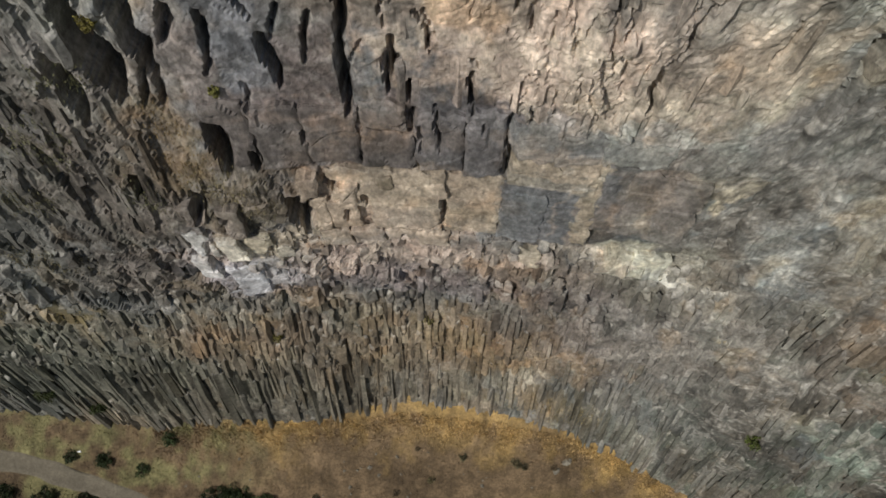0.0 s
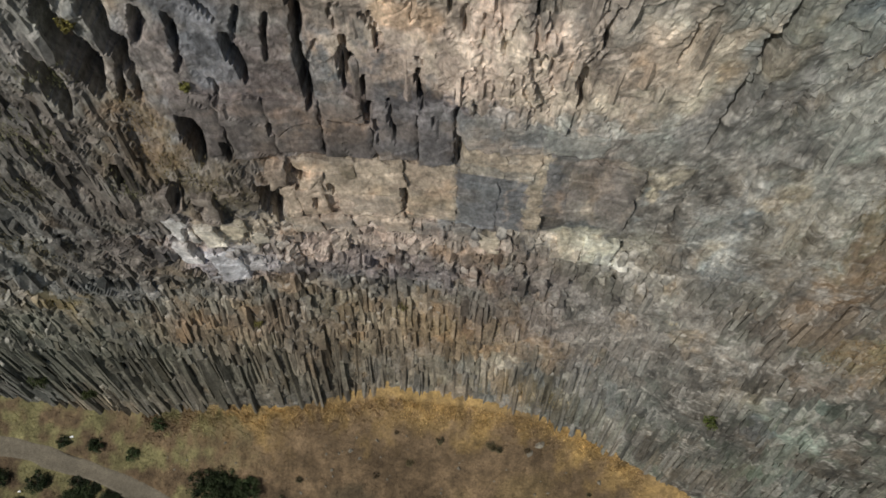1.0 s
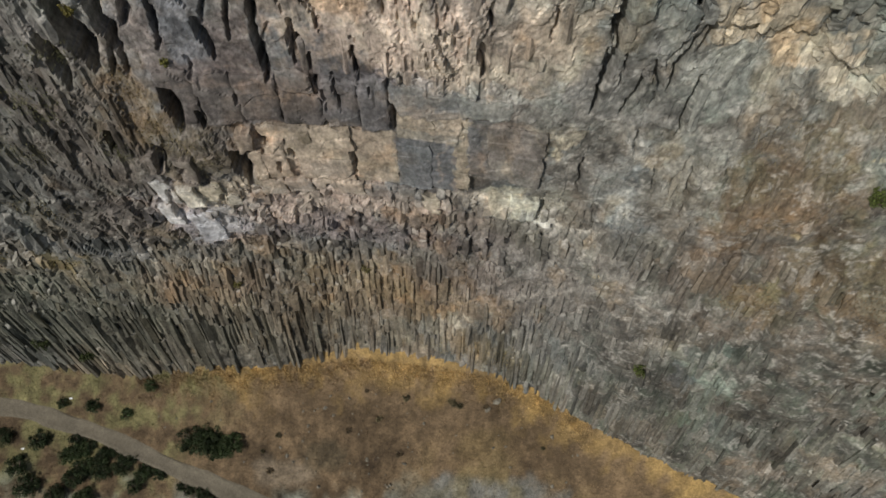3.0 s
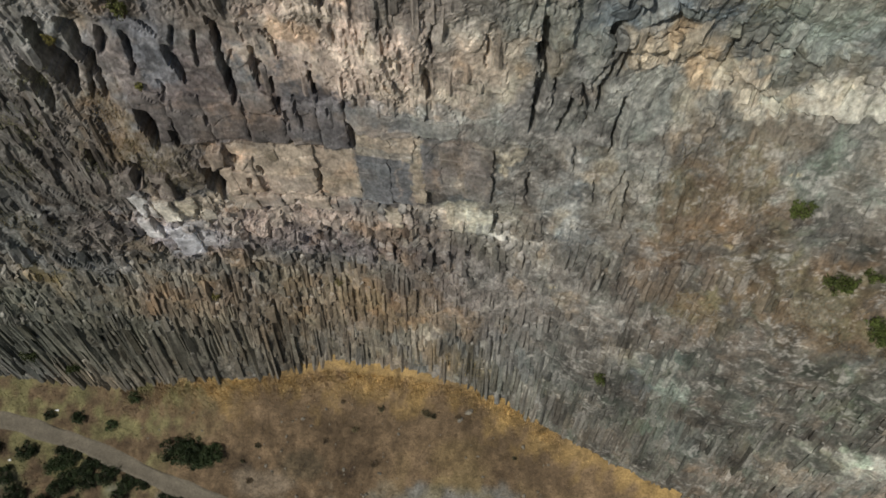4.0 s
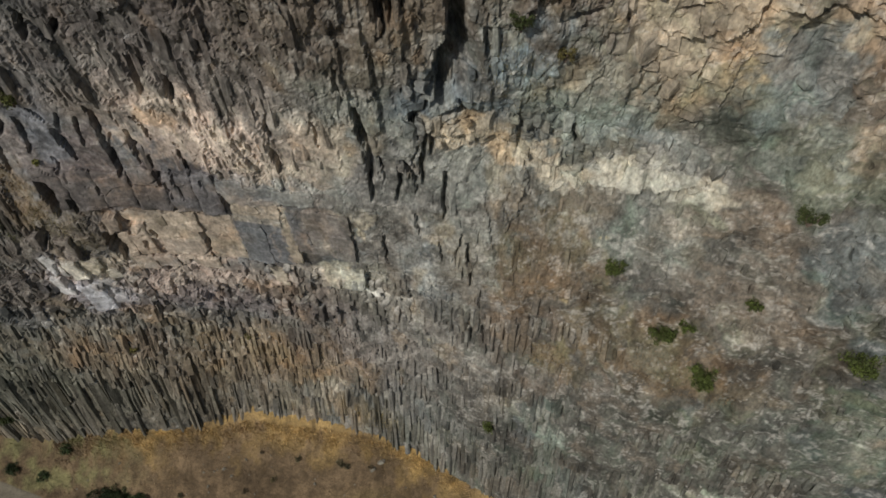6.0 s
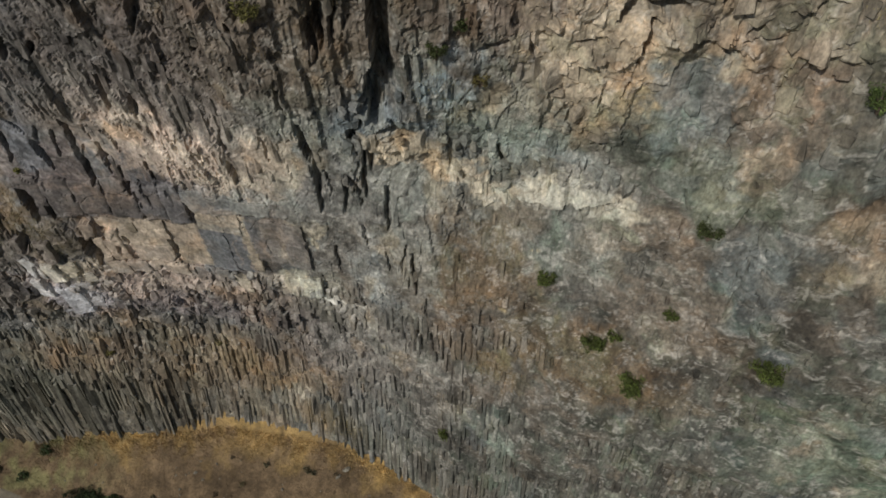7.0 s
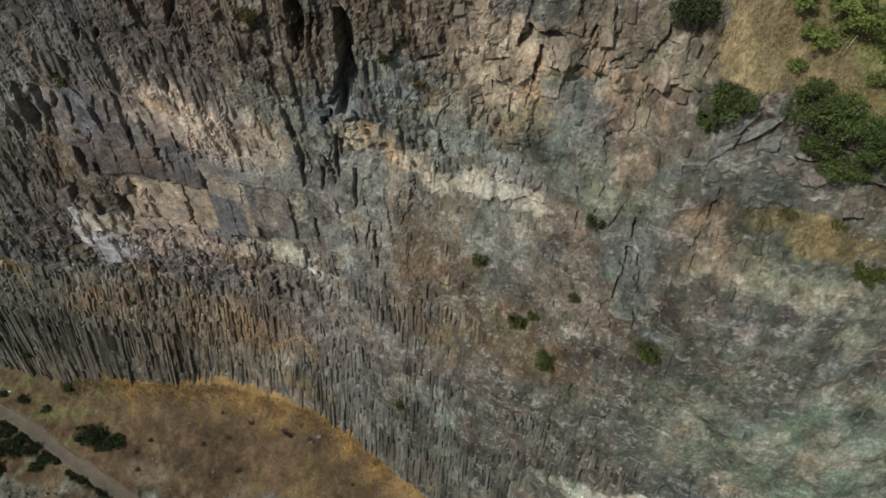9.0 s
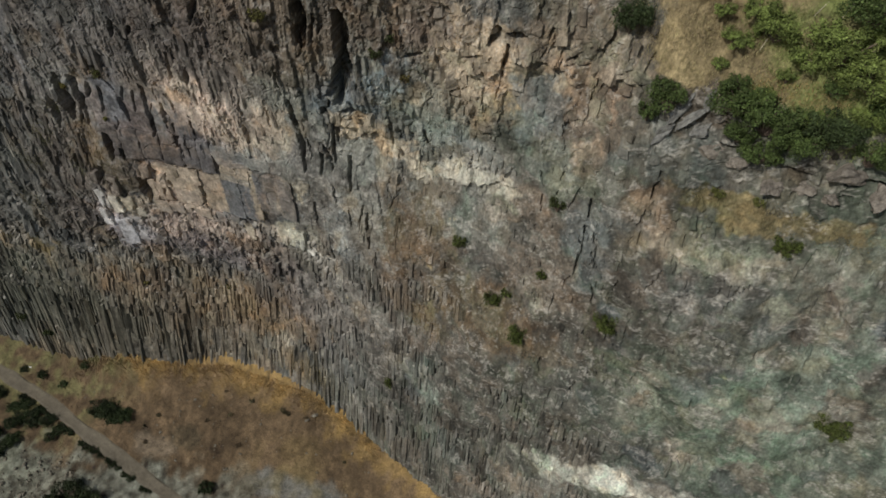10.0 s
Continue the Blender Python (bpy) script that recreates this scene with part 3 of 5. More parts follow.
def hollowed(x, z, rim=0.06):
    """How far the face is set back at x, z by the hollows: one lip breaks off sharply, the floor climbs back to the other."""
    back = np.zeros_like(x)
    wx, wz = x + 0.13 * fractal(x / 1.1, z / 0.8, 2, 201), z + 0.13 * fractal(x / 1.1, z / 0.8, 2, 211)
    for x0, z0, x1, z1, half, deep in HOLLOWS:
        wide_ = 2.5 * half + 0.5
        near = np.flatnonzero((x > min(x0, x1) - wide_) & (x < max(x0, x1) + wide_) & (z > min(z0, z1) - wide_) & (z < max(z0, z1) + wide_))
        if len(near) == 0:
            continue
        lx, lz = x1 - x0, z1 - z0
        size_ = math.hypot(lx, lz) + 1e-6
        lx, lz = lx / size_, lz / size_
        side = 1.0 if -lz - lx > 0 else -1.0
        ax, az = wx[near] - x0, wz[near] - z0
        along, off = ax * lx + az * lz, (-ax * lz + az * lx) * side
        wide = half * (0.25 + 0.5 * np.sin(np.pi * np.clip(0.22 + 0.76 * along / size_, 0, 1)))
        past = np.maximum(np.maximum(-along, along - size_), 0) / half
        climb = np.clip((2.2 - off / wide) / 2.6, 0, 1)
        back[near] = np.maximum(back[near], deep * ramp(-wide - rim, -wide + rim, off) * climb * ramp(1.0, 0.3, past))
    return back


# how rough and blocky the face is: x from, x to, z from, z to, width, shortest, longest, least and most proud, share filled
BEDS = ([
    (-46, -5, 3.0, 18.5, 0.46, 4.5, 10.0, 0.0, 0.46, 0.97),
    (-46, -5, 18.0, 26.5, 0.5, 0.7, 2.2, -0.05, 0.55, 0.85),
    (-5, 30, 2.0, 15.5, 0.44, 2.6, 7.0, 0.0, 0.42, 0.95),
    (-5, 30, 14.5, 26.5, 0.46, 1.0, 3.2, -0.06, 0.42, 0.8),
    (-46, 15, 26.2, 35.0, 0.6, 0.6, 1.9, -0.1, 0.65, 0.75),
    (-46, -13.0, 34.5, 60.0, 0.6, 1.4, 4.0, -0.25, 0.4, 0.3),
    (-46, -12.0, 34.5, 60.0, 0.36, 0.7, 2.4, -0.2, 0.32, 0.4),
    (-9.6, -2.0, 53.0, 60.0, 0.5, 1.2, 3.0, -0.2, 0.3, 0.4),
] + [
    (-2.0, 15.0, 46.0, 56.5, 0.4, 0.8, 2.6, -0.22, 0.22, 0.25),
    (-12.0, 27.0, 56.0, 72.0, 0.45, 0.5, 1.8, -0.3, 0.35, 0.2),
    (15.0, 24.0, 50.5, 56.5, 0.6, 0.5, 1.4, -0.1, 0.6, 0.55),
    (17.0, 28.0, 34.5, 46.5, 0.45, 0.8, 2.6, -0.2, 0.16, 0.2),
    (15.0, 30.0, 26.0, 35.0, 0.45, 1.0, 3.2, -0.06, 0.32, 0.7),
    (25.0, 41.0, 54.0, 72.0, 1.0, 0.6, 1.8, -0.35, 0.5, 0.4),
    (30.0, 52.0, 4.0, 30.0, 0.4, 0.7, 2.2, -0.08, 0.26, 0.4),
    (52.0, 66.0, 2.0, 34.0, 0.45, 0.5, 1.4, -0.1, 0.22, 0.3),
] + [
    (27.0, 60.0, 33.5, 54.0, 0.4, 0.35, 1.0, -0.12, 0.16, 0.2),
    (21.5, 33.5, 46.4, 51.0, 0.65, 0.35, 1.1, -0.1, 0.4, 0.5),
    (31.0, 52.0, 4.0, 20.5, 0.42, 2.0, 6.0, -0.04, 0.24, 0.7),
    (41.0, 60.0, 55.0, 60.5, 0.8, 0.4, 1.2, -0.2, 0.4, 0.35),
    (-9.6, 2.4, 34.8, 37.0, 0.7, 0.6, 1.5, -0.1, 0.45, 0.8),
])
# how deeply the bedrock is broken: x, z, half width, half height, depth
BROKEN = [(-24, 44, 22, 14, 0.42), (-4, 52, 8, 7, 0.5), (6, 51, 9, 5, 0.2), (12, 63, 16, 8, 0.6), (31, 60, 9, 7, 0.75), (-20, 30, 26, 4, 0.45), (19, 54, 5, 3, 0.45), (50, 58, 12, 3, 0.45), (40, 60, 5, 4, 0.3)]


# smooth, unbroken parts of the face
CALM = [(13.5, 44, 6, 7.5, 0.3), (-4.3, 46.4, 6.6, 5.2, 0.1), (-8, 12, 40, 13, 0.5), (54, 66, 12, 4.5, 0.2), (43, 66, 3.4, 3.2, 0.25), (6, 40.5, 4.8, 4.4, 0.25), (-3.5, 43.8, 6.4, 2.6, 0.4), (-2, 38.6, 5, 2.6, 0.4), (12, 45, 3, 2, 0.5), (29, 44, 6, 3, 0.6), (33, 57, 2.4, 2.6, 0.5), (38, 47, 3, 5, 0.6)]


# sills that jut from the face, with a sharp lower lip and a top that slopes back: x and z of the lip's ends, height, how proud
LEDGES = [(16.6, 51.2, 21.6, 50.0, 1.7, 0.5), (21.4, 50.0, 25.4, 47.1, 1.9, 0.6), (25.2, 47.0, 29.0, 47.7, 1.6, 0.55), (28.8, 47.7, 33.0, 49.6, 1.4, 0.45), (22.5, 51.6, 27.0, 49.4, 1.2, 0.4),
          (7.8, 34.0, 11.5, 34.2, 1.6, 0.5), (3.4, 32.6, 7.4, 33.2, 1.2, 0.35), (35.5, 18.2, 41.0, 20.6, 1.2, 0.4), (40.6, 19.6, 52.5, 22.6, 2.4, 0.3), (45.8, 34.0, 49.0, 34.2, 0.9, 0.3),
          (44.5, 49.2, 51.0, 49.0, 1.6, 0.4), (26.0, 57.6, 30.5, 59.0, 1.2, 0.5), (31.0, 60.4, 36.0, 60.0, 1.3, 0.5), (15.0, 54.2, 19.5, 53.6, 0.9, 0.4)]
_p = random.Random(71)
for _ in range(230):
    cx, cz, long = _p.uniform(7, 60), _p.uniform(9, 50), _p.uniform(0.5, 2.2)
    LEDGES.append((cx, cz, cx + long, cz + _p.uniform(-0.25, 0.35) * long, _p.uniform(0.3, 0.8), _p.uniform(0.1, 0.26)))


def sills(x, z):
    """How far the face juts out at x, z by the ledges."""
    out = np.zeros_like(x)
    wave = 0.28 * fractal(x / 0.8, z / 2.5, 3, 221, 0.6)
    for x0, z0, x1, z1, high, proud in LEDGES:
        near = np.flatnonzero((x > x0) & (x < x1) & (z > min(z0, z1) - 1) & (z < max(z0, z1) + high + 1))
        if len(near) == 0:
            continue
        f = (x[near] - x0) / (x1 - x0)
        p = (z[near] - z0 - f * (z1 - z0) - wave[near]) / high
        out[near] = np.maximum(out[near], proud * ramp(-0.06 / high, 0.06 / high, p) * np.clip(1 - p, 0, 1) * ramp(0, 0.15, np.minimum(f, 1 - f)))
    return out


def detail(x, z):
    """Relief of the bedrock on top of the large form: minus is proud."""
    wx, wz = x + 0.35 * fractal(x / 1.6, z / 1.6, 3, 5), z + 0.35 * fractal(x / 1.6, z / 1.6, 3, 15)
    right = ramp(14, 32, x + 0.2 * (40 - z))
    broken = 0.3 - 0.2 * right
    for cx, cz, rx, rz, deep in BROKEN:
        broken = np.maximum(broken, deep * ramp(1.25, 0.7, np.hypot((x - cx) / rx, (z - cz) / rz)))
    edge, big, tip = facets(wx / 1.9, wz / 3.4, 301)
    edge2, mid, tip2 = facets(wx / 0.8, wz / 1.5, 311)
    edge3, small, tip3 = facets(wx / 0.34, wz / 0.6, 321)
    calm = np.ones_like(x)
    for cx, cz, rx, rz, left in CALM:
        calm = np.minimum(calm, left + (1 - left) * ramp(0.8, 1.15, np.maximum(np.abs(x - cx) / rx, np.abs(z - cz) / rz)))
    broken = broken * calm
    slatted = (1 - right) * ramp(33, 36, z) * calm * (0.25 + 0.75 * ramp(-0.3, 0.5, fractal(x / 4.5, z / 6, 2, 377))) * (1 - 0.6 * ramp(54, 57, z))
    fine = slatted * (0.35 + 0.65 * ramp(-10, -7, x))
    across, big_plate = plates(x, z, 1.7, 4.6, 381)
    across2, small_plate = plates(x, z, 0.55, 1.9, 391)
    across3, thin_plate = plates(x, z, 0.28, 1.1, 395)
    out = broken * (1 - 0.8 * slatted) * (1 - 0.5 * right) * (-1.3 * big - 0.7 * tip * (1 + big) - 0.8 * mid - 0.28 * tip2 - 0.34 * small - 0.12 * tip3)
    out = out - slatted * (broken + 0.12) * (0.75 * (across - 0.5) * (1 + big_plate) + 0.45 * big_plate) - fine * (broken + 0.12) * ((0.3 * (across2 - 0.5) + 0.24 * small_plate) * (1 + small_plate) + 0.12 * (across3 - 0.5) + 0.1 * thin_plate)
    joint = ramp(-0.2, 0.5, fractal(x / 1.2, z / 3.0, 3, 371))
    out = out + calm * (1 - right) * joint * (0.22 * ramp(0.07, 0.0, edge) + 0.14 * ramp(0.06, 0.0, edge2)) - 0.4 * (0.25 + 0.75 * calm) * fractal(x / 5, z / 5, 3, 331)
    out = out - 0.035 * fractal(x / 0.7, z / 0.7, 4, 341, 0.65)
    ridged = 1 - np.abs(fractal(x / 1.3, z / 1.6, 3, 351))
    return out - sills(x, z) - right * 0.04 * (ridged - 0.5) - right * 0.2 * fractal(wx / 1.3, wz / 2.6, 3, 367, 0.5) - right * 0.035 * fractal(x / 0.45, z / 0.5, 3, 361, 0.6) + 0.08


# ---- the cliff ----
gx = np.concatenate([np.arange(-47, -22, 0.2), np.arange(-22, 42, 0.108), np.arange(42, 68.1, 0.16)])
gz = np.concatenate([np.arange(-4, 6, 0.2), np.arange(6, 30, 0.14), np.arange(30, 66, 0.108), np.arange(66, 72.1, 0.2)])
GX, GZ = [a.ravel() for a in np.meshgrid(gx, gz)]
GY = face(GX, GZ) + detail(GX, GZ) + hollowed(GX, GZ)


def cliff_tones(x, z):
    """Rock colours, with dry turf on the ledges and the slope at the top."""
    c = rock_colour(x, z)
    n = fractal(x / 1.6, z / 1.6, 4, 401)
    turf = ramp(-0.25, 0.35, n + np.minimum((x - 40.6) / 1.2, (z - 61.0 + 0.05 * (x - 44)) / 0.9).clip(-1.5, 1.5))[:, None]
    dry = rgb(142, 122, 84) * (0.9 + 0.35 * n[:, None]) * (1 - ramp(45, 52, x + 4 * n)[:, None]) + rgb(112, 118, 58) * ramp(45, 52, x + 4 * n)[:, None]
    return c * (1 - turf) + np.clip(dry, 0.02, 1) * turf


cliff = tagged(new("cliff_face", mesh_from("cliff_face", np.column_stack([GX, GY, GZ]), sheet_quads(len(gx), len(gz)), ROCK, cliff_tones(GX, GZ))),
               "tall weathered basalt cliff, grey, tan and rust, cut into columns", "cliff", kind="structure")

# ---- standing columns and broken blocks of the face ----
rng = random.Random(7)


def prism(x, z0, z1, wide, proud, ys, rng):
    """One angular column or block: places, quads and end caps as triangles; its axis follows the face (ys)."""
    n = rng.choice((4, 5, 5, 6))
    turn = rng.uniform(0, 6.28)
    radii = [wide * 0.5 * rng.uniform(0.75, 1.3) for _ in range(n)]
    angles = [turn + 6.283 * (k + rng.uniform(-0.25, 0.25)) / n for k in range(n)]
    worn = min(0.14, 0.16 * wide + 0.02)
    long = z1 - z0
    heights = (z0, z0 + worn, z0 + long * 0.5, z1 - worn, z1)
    sizes = (0.95 if z0 < 12 else 0.7, 0.98, rng.uniform(0.92, 1.08), rng.uniform(0.85, 1.0), rng.uniform(0.5, 0.85))
    back = -proud + 0.42 * wide
    lean, nod = rng.gauss(0.012, 0.018), rng.gauss(0.17 if z1 < 27 else 0.1, 0.03) * min(1.0, 1.6 / long)
    slant_x, slant_y = rng.uniform(-0.7, 0.7), rng.uniform(-0.3, 0.9)
    rough = 0.07 * wide
    out = []
    for level, (h, s, y) in enumerate(zip(heights, sizes, ys)):
        for a, r in zip(angles, radii):
            dx, dy = math.cos(a) * r * s, math.sin(a) * r * s
            tip = (slant_x * dx + slant_y * dy) if level >= 3 else (0.5 * slant_x * dx * (z0 > 12) if level <= 1 else rng.uniform(-0.2, 0.2) * long)
            out.append((x + dx + lean * (h - z0) + rng.gauss(0, rough), y + back + dy + nod * (h - z0 - long / 2) + rng.gauss(0, rough), h + tip))
    quads = [(l * n + k, l * n + (k + 1) % n, (l + 1) * n + (k + 1) % n, (l + 1) * n + k) for l in range(4) for k in range(n)]
    tris = [(4 * n, 4 * n + k, 4 * n + k + 1) for k in range(1, n - 1)] + [(0, k + 1, k) for k in range(1, n - 1)]
    return out, quads, tris


blocks = []
for x0, x1, z0, z1, wide, lo, hi, back, most, share in BEDS:
    x = x0 + wide * 0.5
    while x < x1:
        own = rng.uniform(-0.15, 0.15)
        z = max(z0, float(np.interp(x, FOOT_X, FOOT_Z)) - 1.5) - rng.uniform(0, lo)
        while z < z1:
            long = rng.uniform(lo, hi) * rng.choice((0.5, 0.8, 1.0, 1.2))
            top = min(z + long, z1 + rng.uniform(0, lo * 0.5))
            if top - z > 0.3 and rng.random() < share:
                blocks.append((x + rng.uniform(-0.25, 0.25) * wide, z, top, wide * rng.uniform(0.75, 1.4), back, most, own, rng.random()))
            z = top + rng.choice((0.0, 0.0, 0.05, 0.15))
        x += wide * rng.uniform(0.75, 1.0)
B = np.array(blocks)
levels_z = np.stack([B[:, 1], B[:, 1] + 0.1, (B[:, 1] + B[:, 2]) / 2, B[:, 2] - 0.1, B[:, 2]], 1)
many_x = np.repeat(B[:, 0], 5)
block_y = face(many_x, levels_z.ravel()).reshape(-1, 5)
block_hollow = hollowed(many_x, levels_z.ravel(), 0.2).reshape(-1, 5).max(1)
swell = 0.5 + 0.5 * fractal(B[:, 0] / 2.4, B[:, 1] / 2.0, 2, 501)
proudness = B[:, 4] + (B[:, 5] - B[:, 4]) * np.clip(0.6 * swell + 0.4 * B[:, 7], 0, 1.2) ** 1.7 + B[:, 6] * B[:, 5]
proudness -= 0.5 * np.clip(detail(B[:, 0], levels_z[:, 2]), -0.6, 0.6)
ok = (block_hollow < 0.35) | ((B[:, 3] < 0.7) & (block_hollow < 0.7))
mids = rock_colour(B[:, 0], levels_z[:, 2])

# the separate columns nearest along the lower wall and the middle of the face, the rest as one
single = [k for k in np.flatnonzero(ok) if -20 < B[k, 0] < 8 and 8 < B[k, 1] < 26]
rng.shuffle(single)
upper = [k for k in np.flatnonzero(ok) if -16 < B[k, 0] < 16 and 27 < B[k, 1] < 58]
rng.shuffle(upper)
chosen = {**{k: "basalt_column" for k in single[:300]}, **{k: "rock_block" for k in upper[:300]}}
made = []
for k in np.flatnonzero(ok):
    made.append((k, *prism(B[k, 0], B[k, 1], B[k, 2], B[k, 3], proudness[k], block_y[k], rng)))
all_v = np.concatenate([np.array(m[1]) for m in made])
all_c = rock_colour(all_v[:, 0], all_v[:, 2])
start, rest_v, rest_q, rest_t, rest_c, base = 0, [], [], [], [], 0
for k, v, q, t in made:
    stop = start + len(v)
    tones = (all_c[start:stop] * 0.5 + mids[k] * 0.5) * rng.uniform(0.75, 1.22)
    head = len(v) // 5
    # tops paler by wear and by sunlight painted into the top ring's colour
    if B[k, 2] < 36:
        worn_lit = rng.choice((0.0, 0.15, 0.3, 0.5))
        tones[-head:] = tones[-head:] * (1 - worn_lit) + PALE * 0.8 * worn_lit
    if k in chosen:
        part(chosen[k], mesh_from(chosen[k], v, q, ROCK, tones, tris=t), cliff)
    else:
        rest_v.append(all_v[start:stop])
        rest_q.append(np.array(q) + base)
        rest_t.append(np.array(t) + base)
        rest_c.append(tones)
        base += len(v)
    start = stop
tagged(part("column_field", mesh_from("column_field", np.concatenate(rest_v), np.concatenate(rest_q), ROCK, np.concatenate(rest_c), tris=np.concatenate(rest_t)), cliff), kind="stuff")


def slab(x0, x1, z0, z1, proud, tone, worn=0.1, thick=1.2):
    """A broad joint-bounded slab of rock, standing proud of the face, with chipped edges."""
    nu, nv = max(4, int((x1 - x0) / 0.1)), max(4, int((z1 - z0) / 0.1))
    u, v = [a.ravel() for a in np.meshgrid(np.linspace(0, 1, nu), np.linspace(0, 1, nv))]
    x, z = x0 + u * (x1 - x0), z0 + v * (z1 - z0)
    rim = np.minimum(np.minimum(u, 1 - u) * (x1 - x0), np.minimum(v, 1 - v) * (z1 - z0))
    seed = int(abs(x0 * 13 + z0 * 7)) % 97
    x = x + 0.1 * fractal(z / 0.6, u * 2, 3, seed) * ramp(0.5, 0.0, rim)
    z = z + 0.16 * fractal(x / 0.5, v * 2, 3, seed + 5) * ramp(0.5, 0.0, rim)
    level = float(face(np.array([(x0 + x1) / 2]), np.array([(z0 + z1) / 2]))[0])
    tilt = 0.16 * smooth_noise(np.array([x0 * 3.7]), np.array([z0 * 2.3]), 11)[0]
    crack, step, tip = facets(x / 2.2, z / 1.1, seed)
    y = 0.8 * face(x, z) + 0.2 * level - proud + worn * ramp(0.16, 0.0, rim) + 0.025 * fractal(x / 1.6, z / 0.5, 4, seed + 9) - 0.12 * step - 0.05 * tip + 0.03 * ramp(0.04, 0, crack) + tilt * (x - (x0 + x1) / 2) + hollowed(x, z)
    front = np.column_stack([x, y, z])
    ring = np.flatnonzero(rim < 1e-6)
    order = ring[np.argsort(np.arctan2((v[ring] - 0.5), (u[ring] - 0.5)))]
    behind = front[order] + np.array([0, thick, 0])
    verts = np.concatenate([front, behind])
    k = len(order)
    sides = np.stack([order, len(front) + np.arange(k), len(front) + (np.arange(k) + 1) % k, np.roll(order, -1)], 1)
    quads = np.concatenate([sheet_quads(nu, nv), sides])
    tones = rock_colour(verts[:, 0], verts[:, 2]) * 0.55 + tone * 0.45 * (1 + 0.2 * fractal(verts[:, 0] / 0.5, verts[:, 2] / 0.9, 4, seed, 0.7)[:, None])
    part("rock_slab", mesh_from("rock_slab", verts, quads, ROCK, tones), cliff)


